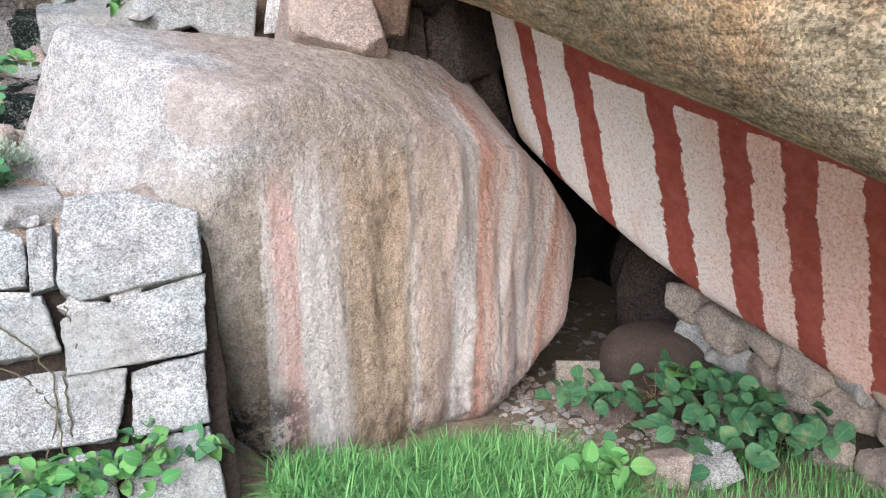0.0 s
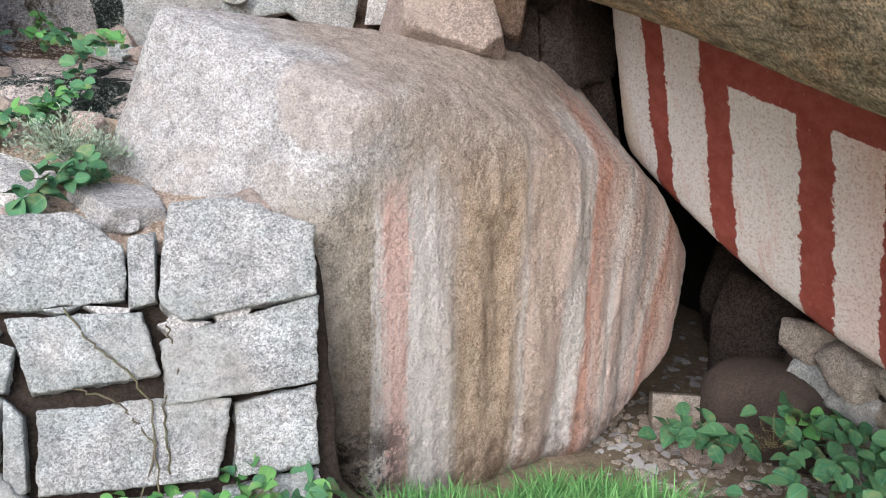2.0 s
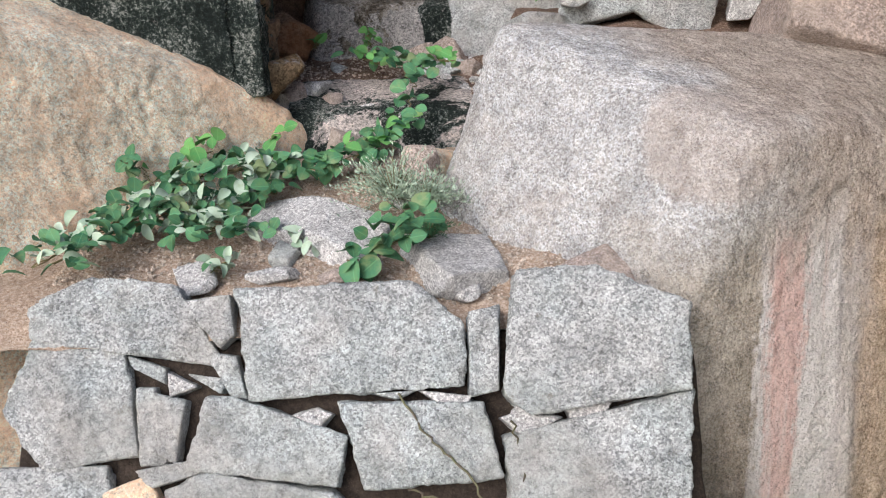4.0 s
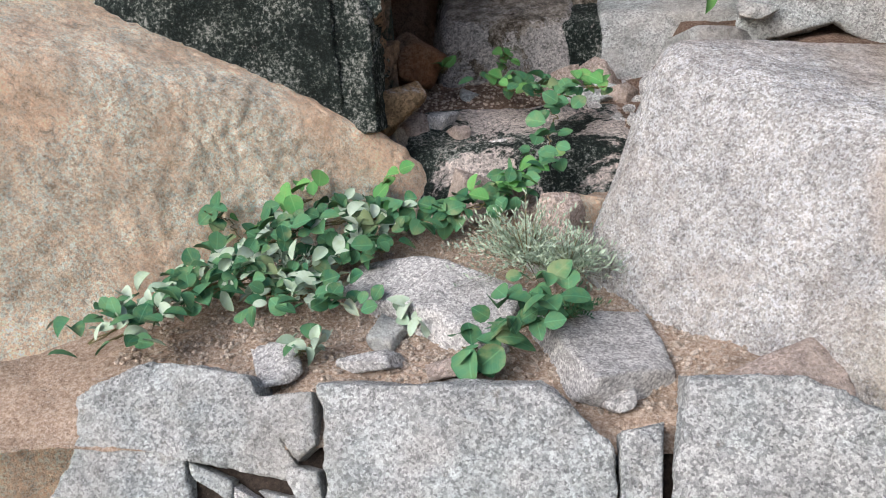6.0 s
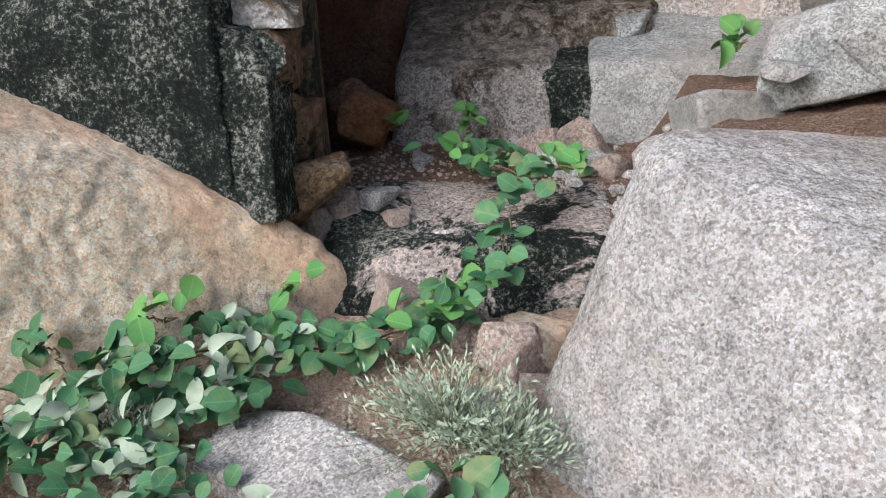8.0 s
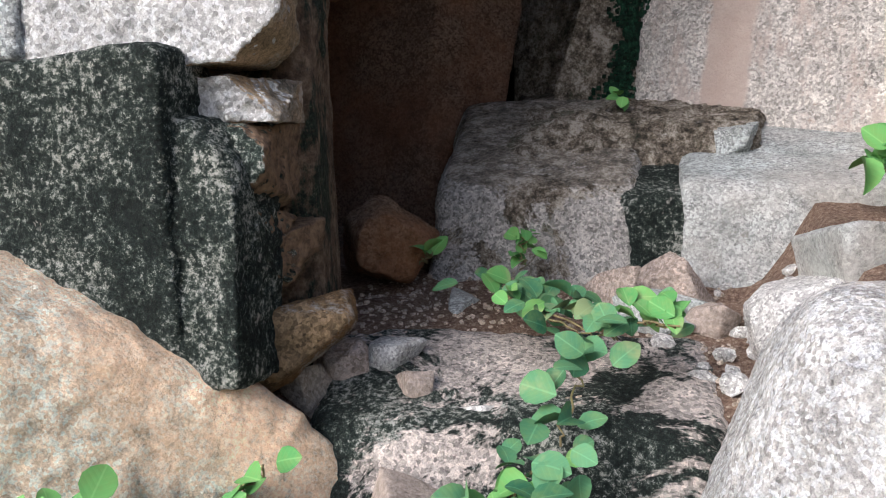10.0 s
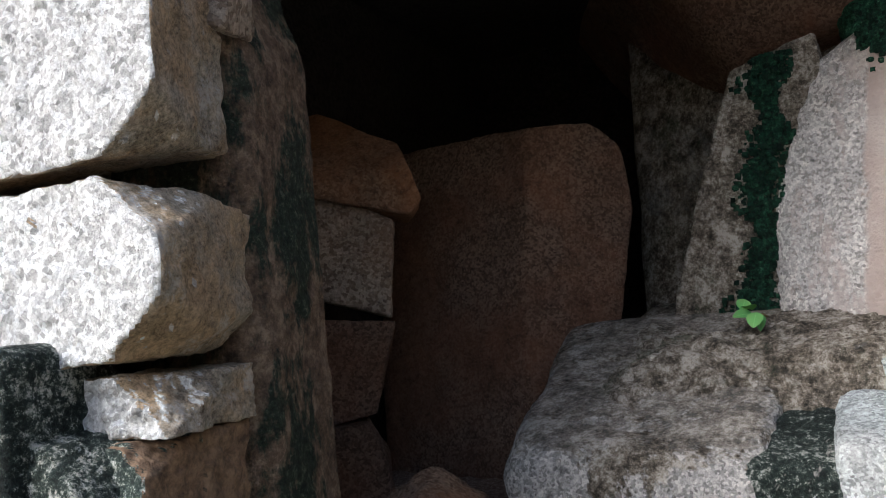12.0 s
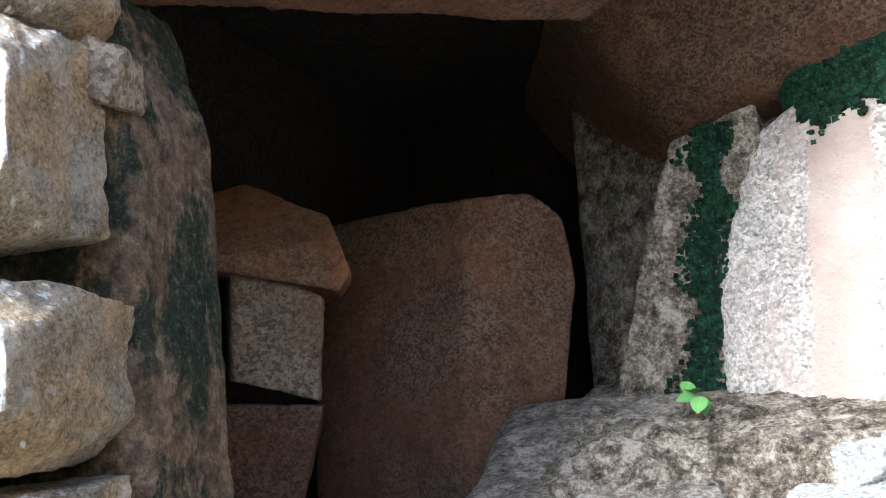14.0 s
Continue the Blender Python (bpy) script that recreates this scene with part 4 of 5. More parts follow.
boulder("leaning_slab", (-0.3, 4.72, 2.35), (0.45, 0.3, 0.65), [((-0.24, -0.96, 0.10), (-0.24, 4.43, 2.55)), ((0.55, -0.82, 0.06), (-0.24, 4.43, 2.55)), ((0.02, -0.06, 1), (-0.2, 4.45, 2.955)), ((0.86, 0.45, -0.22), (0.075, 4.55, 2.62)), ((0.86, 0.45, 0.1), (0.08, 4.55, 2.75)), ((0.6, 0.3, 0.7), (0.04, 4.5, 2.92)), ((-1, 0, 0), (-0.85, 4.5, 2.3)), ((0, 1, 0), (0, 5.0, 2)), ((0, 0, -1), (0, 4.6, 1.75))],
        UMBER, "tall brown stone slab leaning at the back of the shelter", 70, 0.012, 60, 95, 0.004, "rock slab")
boulder("jamb_slab", (1.2, 5.0, 2.6), (0.85, 0.6, 0.8), [((-0.30, -0.94, 0.14), (0.62, 4.37, 2.5)), ((-0.93, -0.33, 0.02), (0.468, 4.42, 2.45)), ((-0.90, -0.2, 0.30), (0.475, 4.42, 2.62)), ((-0.52, -0.15, 0.84), (0.66, 4.42, 3.0)), ((0, 0, 1), (0.8, 4.5, 3.08)), ((1, 0, 0), (2, 5, 2)), ((0, 1, 0), (1, 5.6, 2)), ((0, 0, -1), (1, 5, 1.8))],
        PLASTERED, "upright pale granite slab with a smooth plastered strip", 60, 0.014, 60, 97, 0.005, "rock slab")
shelter_stone(((0.17, 2.20), (0.175, 2.32), (0.25, 2.58), (0.40, 3.0), (0.62, 3.06), (0.62, 2.2)), 4.44, 4.8, MOSSY, 98, [((-0.8, -0.55, 0.2), (0.20, 4.44, 2.4))], False, "mossy_slab", "dark upright slab with a strip of green moss", "rock slab", 44, 0.014, (0, 1), (0, -1))


def moss_film(name, label, count, place, seed, size=0.012):
    """Many small lumps of moss on a face, thinning out at its edges."""
    rnd = random.Random(seed)
    pts, faces = cube_grid(1)
    co, fa = [], []
    for k in range(count):
        p = place(rnd)
        r = size * rnd.uniform(0.4, 1.2)
        b = len(co)
        co += [p + Vector((q[0] * r * rnd.uniform(0.6, 1.2), q[1] * r * 0.35, q[2] * r * rnd.uniform(0.6, 1.2))) for q in pts]
        fa += [[i + b for i in f] for f in faces]
    me = bpy.data.meshes.new(name)
    me.from_pydata(co, [], fa)
    me.polygons.foreach_set("use_smooth", [True] * len(me.polygons))
    return thing(name, me, MOSS, None, label, "moss", "", "stuff")


def moss_strip(rnd):
    f = rnd.random()
    z = 2.30 + 0.72 * f
    mid = np.interp(z, (2.3, 2.58, 3.02), (0.415, 0.443, 0.512)) + 0.012 * math.sin(z * 23)
    wide = 0.034 + 0.012 * math.sin(z * 17) + 0.01 * math.sin(z * 41)
    return Vector((mid + min(1.3, rnd.gauss(-0.1, 0.7)) * wide, 4.437 - rnd.random() * 0.006, z))


moss_film("moss", "strip of dense green moss on the upright slab", 1900, moss_strip, 98, 0.0075)
def moss_brow(rnd):
    x = rnd.uniform(0.72, 1.3)
    z = 3.01 + 0.02 * math.sin(x * 31) + rnd.gauss(0.02, 0.028)
    return Vector((x, 4.37 + (-0.30 * (x - 0.62) + 0.14 * (z - 2.5)) / 0.94 - rnd.random() * 0.008, z))


moss_film("moss", "dark green moss along the top of the pale slab", 2600, moss_brow, 96, 0.008)
stone("moss_topped_stone", (1.35, 4.80, 3.32), (0.66, 0.35, 0.29), MOSS, "stone above the jamb slab, green with moss", (0, 0, -14), 99, 3, 0.12, 16, 0.03, 40, "stone")
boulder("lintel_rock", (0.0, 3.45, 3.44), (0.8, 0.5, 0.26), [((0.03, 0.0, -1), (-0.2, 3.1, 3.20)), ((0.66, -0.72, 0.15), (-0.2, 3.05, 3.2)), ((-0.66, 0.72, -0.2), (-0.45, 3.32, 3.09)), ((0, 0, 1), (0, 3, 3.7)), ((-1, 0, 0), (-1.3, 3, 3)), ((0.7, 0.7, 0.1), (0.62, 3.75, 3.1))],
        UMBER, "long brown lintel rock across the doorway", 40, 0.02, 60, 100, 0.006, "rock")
# Added roof, unseen in the dark, to block light from above.
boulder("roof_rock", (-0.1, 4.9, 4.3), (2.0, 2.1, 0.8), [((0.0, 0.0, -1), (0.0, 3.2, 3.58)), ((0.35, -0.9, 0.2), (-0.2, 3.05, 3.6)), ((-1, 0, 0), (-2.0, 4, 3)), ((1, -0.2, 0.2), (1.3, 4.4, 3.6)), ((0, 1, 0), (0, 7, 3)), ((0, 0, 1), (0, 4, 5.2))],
        SHADE_ROCK, "added black roof rock that keeps the shelter dark", 24, 0.04, 50, 101)
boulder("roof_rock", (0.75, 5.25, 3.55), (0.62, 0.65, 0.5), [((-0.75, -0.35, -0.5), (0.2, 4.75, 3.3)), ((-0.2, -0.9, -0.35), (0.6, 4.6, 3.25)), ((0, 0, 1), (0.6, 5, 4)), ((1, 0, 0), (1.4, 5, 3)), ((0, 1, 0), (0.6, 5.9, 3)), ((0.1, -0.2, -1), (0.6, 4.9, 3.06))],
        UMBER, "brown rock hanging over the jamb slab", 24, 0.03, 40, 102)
# Unseen side and back, added to keep daylight out of the shelter.
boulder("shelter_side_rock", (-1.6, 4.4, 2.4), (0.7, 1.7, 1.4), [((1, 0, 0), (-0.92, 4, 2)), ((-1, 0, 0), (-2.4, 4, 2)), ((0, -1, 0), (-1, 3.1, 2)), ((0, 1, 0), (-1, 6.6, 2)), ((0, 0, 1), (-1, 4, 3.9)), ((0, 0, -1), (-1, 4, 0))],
        SHADE_ROCK, "added black rock shutting light out of the shelter side", 24, 0.05, 30, 103)
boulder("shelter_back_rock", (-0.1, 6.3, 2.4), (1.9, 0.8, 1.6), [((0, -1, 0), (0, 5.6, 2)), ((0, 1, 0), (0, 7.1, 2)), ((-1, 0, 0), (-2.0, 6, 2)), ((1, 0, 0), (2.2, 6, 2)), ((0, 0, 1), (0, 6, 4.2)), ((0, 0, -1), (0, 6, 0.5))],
        SHADE_ROCK, "added black rock shutting light out behind the shelter", 24, 0.05, 24, 104)
boulder("shelter_wall_rock", (0.25, 5.35, 2.6), (0.4, 0.35, 0.95), [((-0.45, -0.88, 0.1), (0.08, 4.98, 2.4)), ((-1, 0, 0), (-0.06, 5.2, 2)), ((1, 0, 0), (0.7, 5, 2)), ((0, 1, 0), (0.2, 5.8, 2)), ((0, 0, 1), (0.2, 5, 3.6)), ((0, 0, -1), (0, 5, 1.7))],
        DAMP, "dull purplish grey rock face inside the shelter", 24, 0.02, 30, 105)

# ledge
boulder("ledge_block", (0.19, 4.0, 1.95), (0.3, 0.33, 0.25), [((0, -1, 0.1), (0.2, 3.72, 1.95)), ((-1, -0.2, 0.2), (-0.09, 3.8, 1.95)), ((1, -0.1, 0), (0.48, 3.8, 1.95)), ((0, -0.36, 0.93), (0.2, 3.78, 2.085)), ((0, 1, 0), (0.2, 4.5, 2)), ((0, 0, -1), (0, 4, 1.7))],
        STAINED, "long grey granite ledge block stained dark with damp", 12, 0.03, 40, 110, 0.004, "stone block")
boulder("ledge_block", (0.92, 4.0, 1.92), (0.33, 0.3, 0.2), [((0, -1, 0.1), (0.9, 3.72, 1.95)), ((-1, 0, 0), (0.595, 3.8, 1.95)), ((1, 0, 0), (1.3, 3.8, 1.95)), ((0, -0.3, 0.95), (0.8, 3.76, 2.075)), ((0, 1, 0), (0.2, 4.3, 2)), ((0, 0, -1), (0, 4, 1.72))],
        GREY, "squared grey granite ledge block", 22, 0.012, 30, 111, 0.004, "stone block")
boulder("ledge_block", (0.53, 4.02, 1.9), (0.1, 0.3, 0.2), [((0, -1, 0.1), (0.5, 3.73, 1.95)), ((-1, 0, 0), (0.43, 3.8, 1.95)), ((1, 0, 0), (0.62, 3.8, 1.95)), ((0, -0.3, 0.95), (0.5, 3.8, 2.06)), ((0, 1, 0), (0.2, 4.3, 2)), ((0, 0, -1), (0, 4, 1.72))],
        BLACK, "dark lichened stone wedged between the ledge blocks", 22, 0.012, 16, 112, 0.004, "stone block")
boulder("ledge_slab", (0.42, 4.28, 2.1), (0.42, 0.45, 0.2), [((-0.05, -0.62, 0.78), (0.4, 3.80, 2.085)), ((0, -0.16, 0.98), (0.4, 4.1, 2.262)), ((-0.66, -0.2, 0.72), (0.06, 4.1, 2.205)), ((-0.42, -0.42, 0.80), (0.12, 3.95, 2.165)), ((-0.85, -0.2, 0.45), (-0.05, 4.1, 2.11)), ((1, -0.1, 0), (0.825, 4, 2.1)), ((0.1, -0.9, 0.35), (0.75, 4.02, 2.2)), ((0, 1, 0), (0.2, 4.9, 2)), ((0, 0, -1), (0, 4, 1.85))],
        MOSSY, "mossy brown ledge slab before the shelter", 16, 0.05, 80, 113, 0.014, "stone slab")

stone("ledge_chip", (0.755, 4.03, 2.185), (0.045, 0.05, 0.04), GREY, "freshly broken bluish grey granite at the end of the ledge", (0, 0, -12), 114, 4, 0.2, 60, 0.004, 20)

# ---- stones on the terrace ----
stone("flat_stone", (0.03, 2.18, 1.375), (0.26, 0.12, 0.05), PALE, "long flat grey stone lying on the terrace soil", (8, 4, -14), 120, 9, 0.45, 60, 0.008, 26)
stone("flat_stone", (0.51, 1.93, 1.275), (0.135, 0.16, 0.06), PALE, "flat grey stone beside the big boulder", (4, -3, 20), 121, 5, 0.25, 60, 0.007, 24)
boulder("lichened_step", (0.2, 3.08, 1.52), (0.42, 0.24, 0.18), [((0.05, -1, 0.55), (0.15, 2.84, 1.56)), ((0, -0.2, 1), (0.1, 3.0, 1.685)), ((0, 1, 0), (0, 3.35, 1.6)), ((-1, -0.3, 0.2), (-0.16, 3, 1.6)), ((1, 0, 0), (0.66, 3, 1.6)), ((0, 0, -1), (0, 3, 1.36))],
        SPOTTED, "step stone blotched with black and white lichen", 12, 0.03, 34, 122, 0.006, "stone")
stone("wedge_stone", (0.88, 1.80, 1.26), (0.15, 0.06, 0.055), PINK, "tan wedge of stone lying on the wall top", (0, -6, 8), 131)
stone("red_stone", (-0.19, 3.66, 1.91), (0.11, 0.11, 0.095), RUST, "reddish brown stone lying in the doorway", (0, 12, 25), 123, 10, 0.4, 18, 0.016, 26)
stone("pink_stone", (0.575, 3.58, 1.795), (0.085, 0.05, 0.072), PINK, "pinkish angular stone leaning on the ledge", (10, 30, 15), 124, 6, 0.4)
stone("pale_stone", (0.84, 3.30, 1.78), (0.11, 0.13, 0.10), PALE, "pale broken stone beside the boulder", (0, 0, 10), 125)
stone("pale_stone", (1.0, 3.36, 1.90), (0.14, 0.14, 0.09), GREY, "broad grey stone on the soil bank", (0, 0, 14), 128)
stone("pale_stone", (0.13, 2.75, 1.53), (0.075, 0.05, 0.05), PINK, "pale pinkish stone below the step", (0, 15, 30), 126)
stone("pale_stone", (0.41, 2.57, 1.485), (0.075, 0.07, 0.06), PINK, "pale orange stone beside the boulder", (0, 15, 60), 127)

# ---- plants ----
def leaf_mesh(fold, curl, wide):
    """An oval leaf of length 1 along y, folded along its rib."""
    rows = ((0.0, 0.03), (0.12, 0.28), (0.32, 0.47), (0.58, 0.50), (0.80, 0.37), (0.94, 0.17), (1.0, 0.03))
    co, fa = [], []
    for y, w in rows:
        z = -curl * y * y
        co += [(-w * wide, y, z + fold * w), (0, y, z), (w * wide, y, z + fold * w)]
    for k in range(len(rows) - 1):
        a = 3 * k
        fa += [(a, a + 1, a + 4, a + 3), (a + 1, a + 2, a + 5, a + 4)]
    me = bpy.data.meshes.new("leaf")
    me.from_pydata(co, [], fa)
    me.polygons.foreach_set("use_smooth", [True] * len(me.polygons))
    return me


def leaf_set(mat, wide=1.0):
    out = []
    for fold, curl in ((0.25, 0.15), (0.1, 0.3), (0.45, 0.05), (0.2, 0.55), (0.7, 0.4)):
        me = leaf_mesh(fold, curl, wide)
        me.materials.append(mat)
        out.append(me)
    return out


LEAVES = {"green": leaf_set(LEAF, 0.85), "bright": leaf_set(BRIGHT, 0.8), "grey": leaf_set(GREYLEAF, 0.6)}


def tube(points, radius, name, mat, parent, sides=5):
    cu = bpy.data.curves.new(name, "CURVE")
    cu.dimensions, cu.bevel_depth, cu.bevel_resolution = "3D", radius, 1
    sp = cu.splines.new("POLY")
    sp.points.add(len(points) - 1)
    for p, q in zip(sp.points, points):
        p.co = (*q, 1)
    tmp = bpy.data.objects.new("tmp", cu)
    me = bpy.data.meshes.new_from_object(tmp)
    bpy.data.objects.remove(tmp)
    me.name = name
    me.materials.clear()
    return thing(name, me, mat, parent=parent)


def smooth_path(pts, n, rnd, wob):
    pts = [Vector(p) for p in pts]
    out = []
    for k in range(n):
        f = k / (n - 1) * (len(pts) - 1)
        i = min(int(f), len(pts) - 2)
        p = pts[i].lerp(pts[i + 1], f - i)
        out.append(p + Vector((rnd.uniform(-wob, wob), rnd.uniform(-wob, wob), rnd.uniform(-wob, wob) * 0.5)))
    return out


def set_leaf(parent, p, size, meshes, rnd, tilt=(-10, 80)):
    az = rnd.uniform(0, 360)
    m = Matrix.Translation(p) @ Euler((0, 0, radians(az))).to_matrix().to_4x4() @ Euler((radians(-rnd.uniform(*tilt) + 45), radians(rnd.uniform(-40, 40)), 0)).to_matrix().to_4x4()
    lean = Euler((radians(25), 0, 0)).to_matrix().to_4x4()
    m = Matrix.Translation(p) @ lean @ Matrix.Translation(-Vector(p)) @ m
    return thing("leaf", rnd.choice(meshes), None, m @ Matrix.Scale(size * rnd.uniform(0.65, 1.15), 4), parent=parent)


def creeper(pts, count, spread, size, kind, label, seed, second=None, strands=2, category="creeper", rise=0.02):
    """Trailing stems along pts with single leaves standing out of them."""
    rnd = random.Random(seed)
    root = empty("creeper", (0, 0, 0), label, category)
    for k in range(strands):
        off = Vector((rnd.uniform(-spread, spread) * 0.5, rnd.uniform(-spread, spread) * 0.5, 0))
        path = [p + off for p in smooth_path(pts, 26, rnd, 0.012)]
        tube(path, 0.0022, "stem", STEM, root)
    base = smooth_path(pts, 200, rnd, 0.0)
    for k in range(count):
        p = rnd.choice(base) + Vector((rnd.gauss(0, spread), rnd.gauss(0, spread), rnd.uniform(0, rise + spread * 0.5)))
        set_leaf(root, p, size, LEAVES[second if second and rnd.random() < (0.38 if second == "grey" else 0.22) else kind], rnd)
    return root


creeper([(-0.16, 2.52, 1.50), (0.05, 2.50, 1.50), (0.18, 2.55, 1.53), (0.28, 2.62, 1.58), (0.37, 2.74, 1.66)], 130, 0.045, 0.058, "green", "green creeper with oval leaves trailing over the terrace", 201, "bright")
creeper([(-0.76, 1.86, 1.36), (-0.60, 2.02, 1.42), (-0.48, 2.22, 1.47), (-0.34, 2.38, 1.52), (-0.16, 2.50, 1.52)], 260, 0.07, 0.056, "green", "tangled creeper with green and wilted leaves below the orange boulder", 202, "grey", 4)
creeper([(-0.40, 2.12, 1.40), (-0.28, 2.10, 1.40), (-0.20, 2.05, 1.38)], 100, 0.06, 0.052, "green", "low creeper with drooping leaves on the soil", 203, "grey", 3)
creeper([(-0.55, 2.12, 1.41), (-0.40, 2.22, 1.44), (-0.22, 2.30, 1.45), (-0.12, 2.36, 1.46)], 130, 0.06, 0.056, "green", "matted creeper with green and dry leaves on the soil", 218, "grey", 4)
creeper([(-0.62, 2.3, 1.60), (-0.56, 2.32, 1.56), (-0.53, 2.30, 1.50)], 10, 0.03, 0.06, "green", "thin creeper shoot against the orange boulder", 204, "bright", 1)
creeper([(-0.42, 2.42, 1.60), (-0.36, 2.46, 1.58)], 9, 0.03, 0.07, "bright", "bright creeper tip against the orange boulder", 205, None, 1)
creeper([(-0.19, 2.66, 1.52), (-0.16, 2.69, 1.58), (-0.13, 2.72, 1.62)], 7, 0.012, 0.06, "bright", "yellowish shoot climbing the orange boulder", 206, None, 1)
creeper([(0.37, 2.76, 1.68), (0.40, 2.86, 1.76), (0.36, 2.98, 1.80)], 16, 0.025, 0.065, "green", "creeper hanging over the lichened step", 207, None, 1)
creeper([(0.48, 3.02, 1.80), (0.36, 3.08, 1.82), (0.26, 3.25, 1.82), (0.17, 3.42, 1.83)], 60, 0.045, 0.055, "green", "creeper with bright green leaves above the step", 208, "bright", 2)
creeper([(0.56, 3.0, 1.84), (0.50, 3.04, 1.84)], 18, 0.04, 0.05, "bright", "fresh green leaves beside the boulder", 209, None, 1)
creeper([(0.27, 2.02, 1.42), (0.34, 1.94, 1.42), (0.38, 1.90, 1.40), (0.26, 1.84, 1.36)], 36, 0.045, 0.064, "green", "broad dark green leaves beside the flat stone", 210, None, 2)
creeper([(0.17, 1.84, 1.34), (0.25, 1.82, 1.34)], 8, 0.02, 0.075, "green", "small green leaves lying on the soil", 211, None, 1)
creeper([(0.0, 2.02, 1.34), (0.05, 2.04, 1.34)], 9, 0.03, 0.06, "grey", "wilted seedling before the flat stone", 212, "green", 1)
creeper([(-0.24, 1.86, 1.32), (-0.20, 1.90, 1.34)], 14, 0.03, 0.055, "grey", "small wilted plant on the soil", 213, "green", 1)
creeper([(0.20, 3.56, 1.86), (0.20, 3.57, 1.94)], 16, 0.02, 0.05, "bright", "young bright green seedling in the doorway", 214, None, 1)
creeper([(-0.06, 3.56, 1.87), (-0.04, 3.56, 1.9)], 4, 0.012, 0.055, "bright", "tiny seedling beside the red stone", 215, None, 1)
creeper([(0.40, 4.22, 2.31), (0.44, 4.22, 2.32)], 5, 0.01, 0.05, "bright", "tiny bright plant at the foot of the moss", 216, None, 1)
creeper([(1.02, 3.55, 2.1), (1.05, 3.55, 2.14)], 9, 0.03, 0.08, "bright", "small bright plant on the soil bank", 217, None, 1)
# at the foot of the wall and of the painted slab
creeper([(0.74, 1.13, 0.38), (0.82, 1.14, 0.46), (0.88, 1.16, 0.52)], 50, 0.06, 0.062, "bright", "bright green weed at the foot of the stone wall", 220, "green", 3, "weed")
creeper([(0.1, 1.12, 0.42), (0.40, 1.13, 0.46), (0.58, 1.13, 0.44), (0.72, 1.13, 0.38)], 150, 0.08, 0.055, "bright", "leafy weeds at the foot of the stone wall", 221, "green", 4, "weed")
creeper([(0.95, 1.15, 0.44), (1.05, 1.15, 0.45)], 14, 0.03, 0.09, "green", "green weed growing out of a wall joint", 222, "bright", 1, "weed")
creeper([(3.2, 1.1, 0.0), (3.45, 1.15, 0.04), (3.65, 1.1, 0.04), (3.85, 0.95, 0.0)], 130, 0.16, 0.10, "green", "spreading plant with heart-shaped green leaves", 223, "green", 5, "weed", 0.06)
creeper([(3.15, 2.05, -0.05), (3.2, 1.9, 0.0), (3.3, 1.7, 0.02)], 40, 0.08, 0.11, "green", "leafy green plant among the litter", 224, None, 2, "weed")
creeper([(3.55, 1.75, 0.02), (3.75, 1.55, 0.06), (3.86, 1.3, 0.06)], 60, 0.09, 0.11, "green", "green plant climbing to the painted slab", 225, "bright", 3, "weed", 0.08)
creeper([(2.55, 0.95, 0.10), (2.75, 0.95, 0.12)], 30, 0.05, 0.10, "bright", "bright broad-leaved weed beside the grass", 226, None, 2, "weed")


def blades(name, area, count, length, width, mat, label, seed, height, curve=0.5):
    """Many thin blades in one mesh."""
    rnd = random.Random(seed)
    co, fa = [], []
    for k in range(count):
        x, y = area(rnd)
        z = height(x, y) - 0.01
        a, l = rnd.uniform(0, 6.283), length * rnd.uniform(0.5, 1.2)
        lean = rnd.uniform(0.1, 1.0) * curve
        dx, dy = math.cos(a), math.sin(a)
        px, py = -dy * width / 2, dx * width / 2
        base = len(co)
        for f in (0, 0.4, 0.75, 1.0):
            r, h = l * lean * f * f, l * f * (1 - min(0.9, 0.48 * lean) * f)
            w = 1 - f * f * 0.9
            co += [(x + dx * r - px * w, y + dy * r - py * w, z + h), (x + dx * r + px * w, y + dy * r + py * w, z + h)]
        fa += [(base + 2 * i, base + 2 * i + 1, base + 2 * i + 3, base + 2 * i + 2) for i in range(3)]
    me = bpy.data.meshes.new(name)
    me.from_pydata(co, [], fa)
    return thing(name, me, mat, None, label, name, "", "stuff")


def grass_area(rnd):
    while True:
        x, y = rnd.uniform(1.3, 2.75), rnd.uniform(0.55, 1.75)
        edge = 1.62 + 0.16 * (x - 1.7) + 0.08 * math.sin(x * 9)
        if y < edge and (x - 2.05) ** 2 / 0.5 + (y - 1.15) ** 2 / 0.36 < 1.0 + 0.3 * rnd.random():
            return x, y


blades("grass", grass_area, 6500, 0.20, 0.0095, GRASS, "lush green grass at the foot of the painted boulder", 230, ground_z, 1.75)
blades("grass_tufts", lambda r: (r.uniform(2.6, 4.0), r.uniform(0.3, 1.15)), 1800, 0.13, 0.006, GRASS, "scattered grass among the weeds", 231, ground_z, 0.9)
blades("verge_grass", lambda r: (r.gauss(0.2, 1.4), r.uniform(-4.5, 0.7)), 2500, 0.09, 0.006, GRASS, "short sparse grass on the ground", 232, ground_z, 0.9)


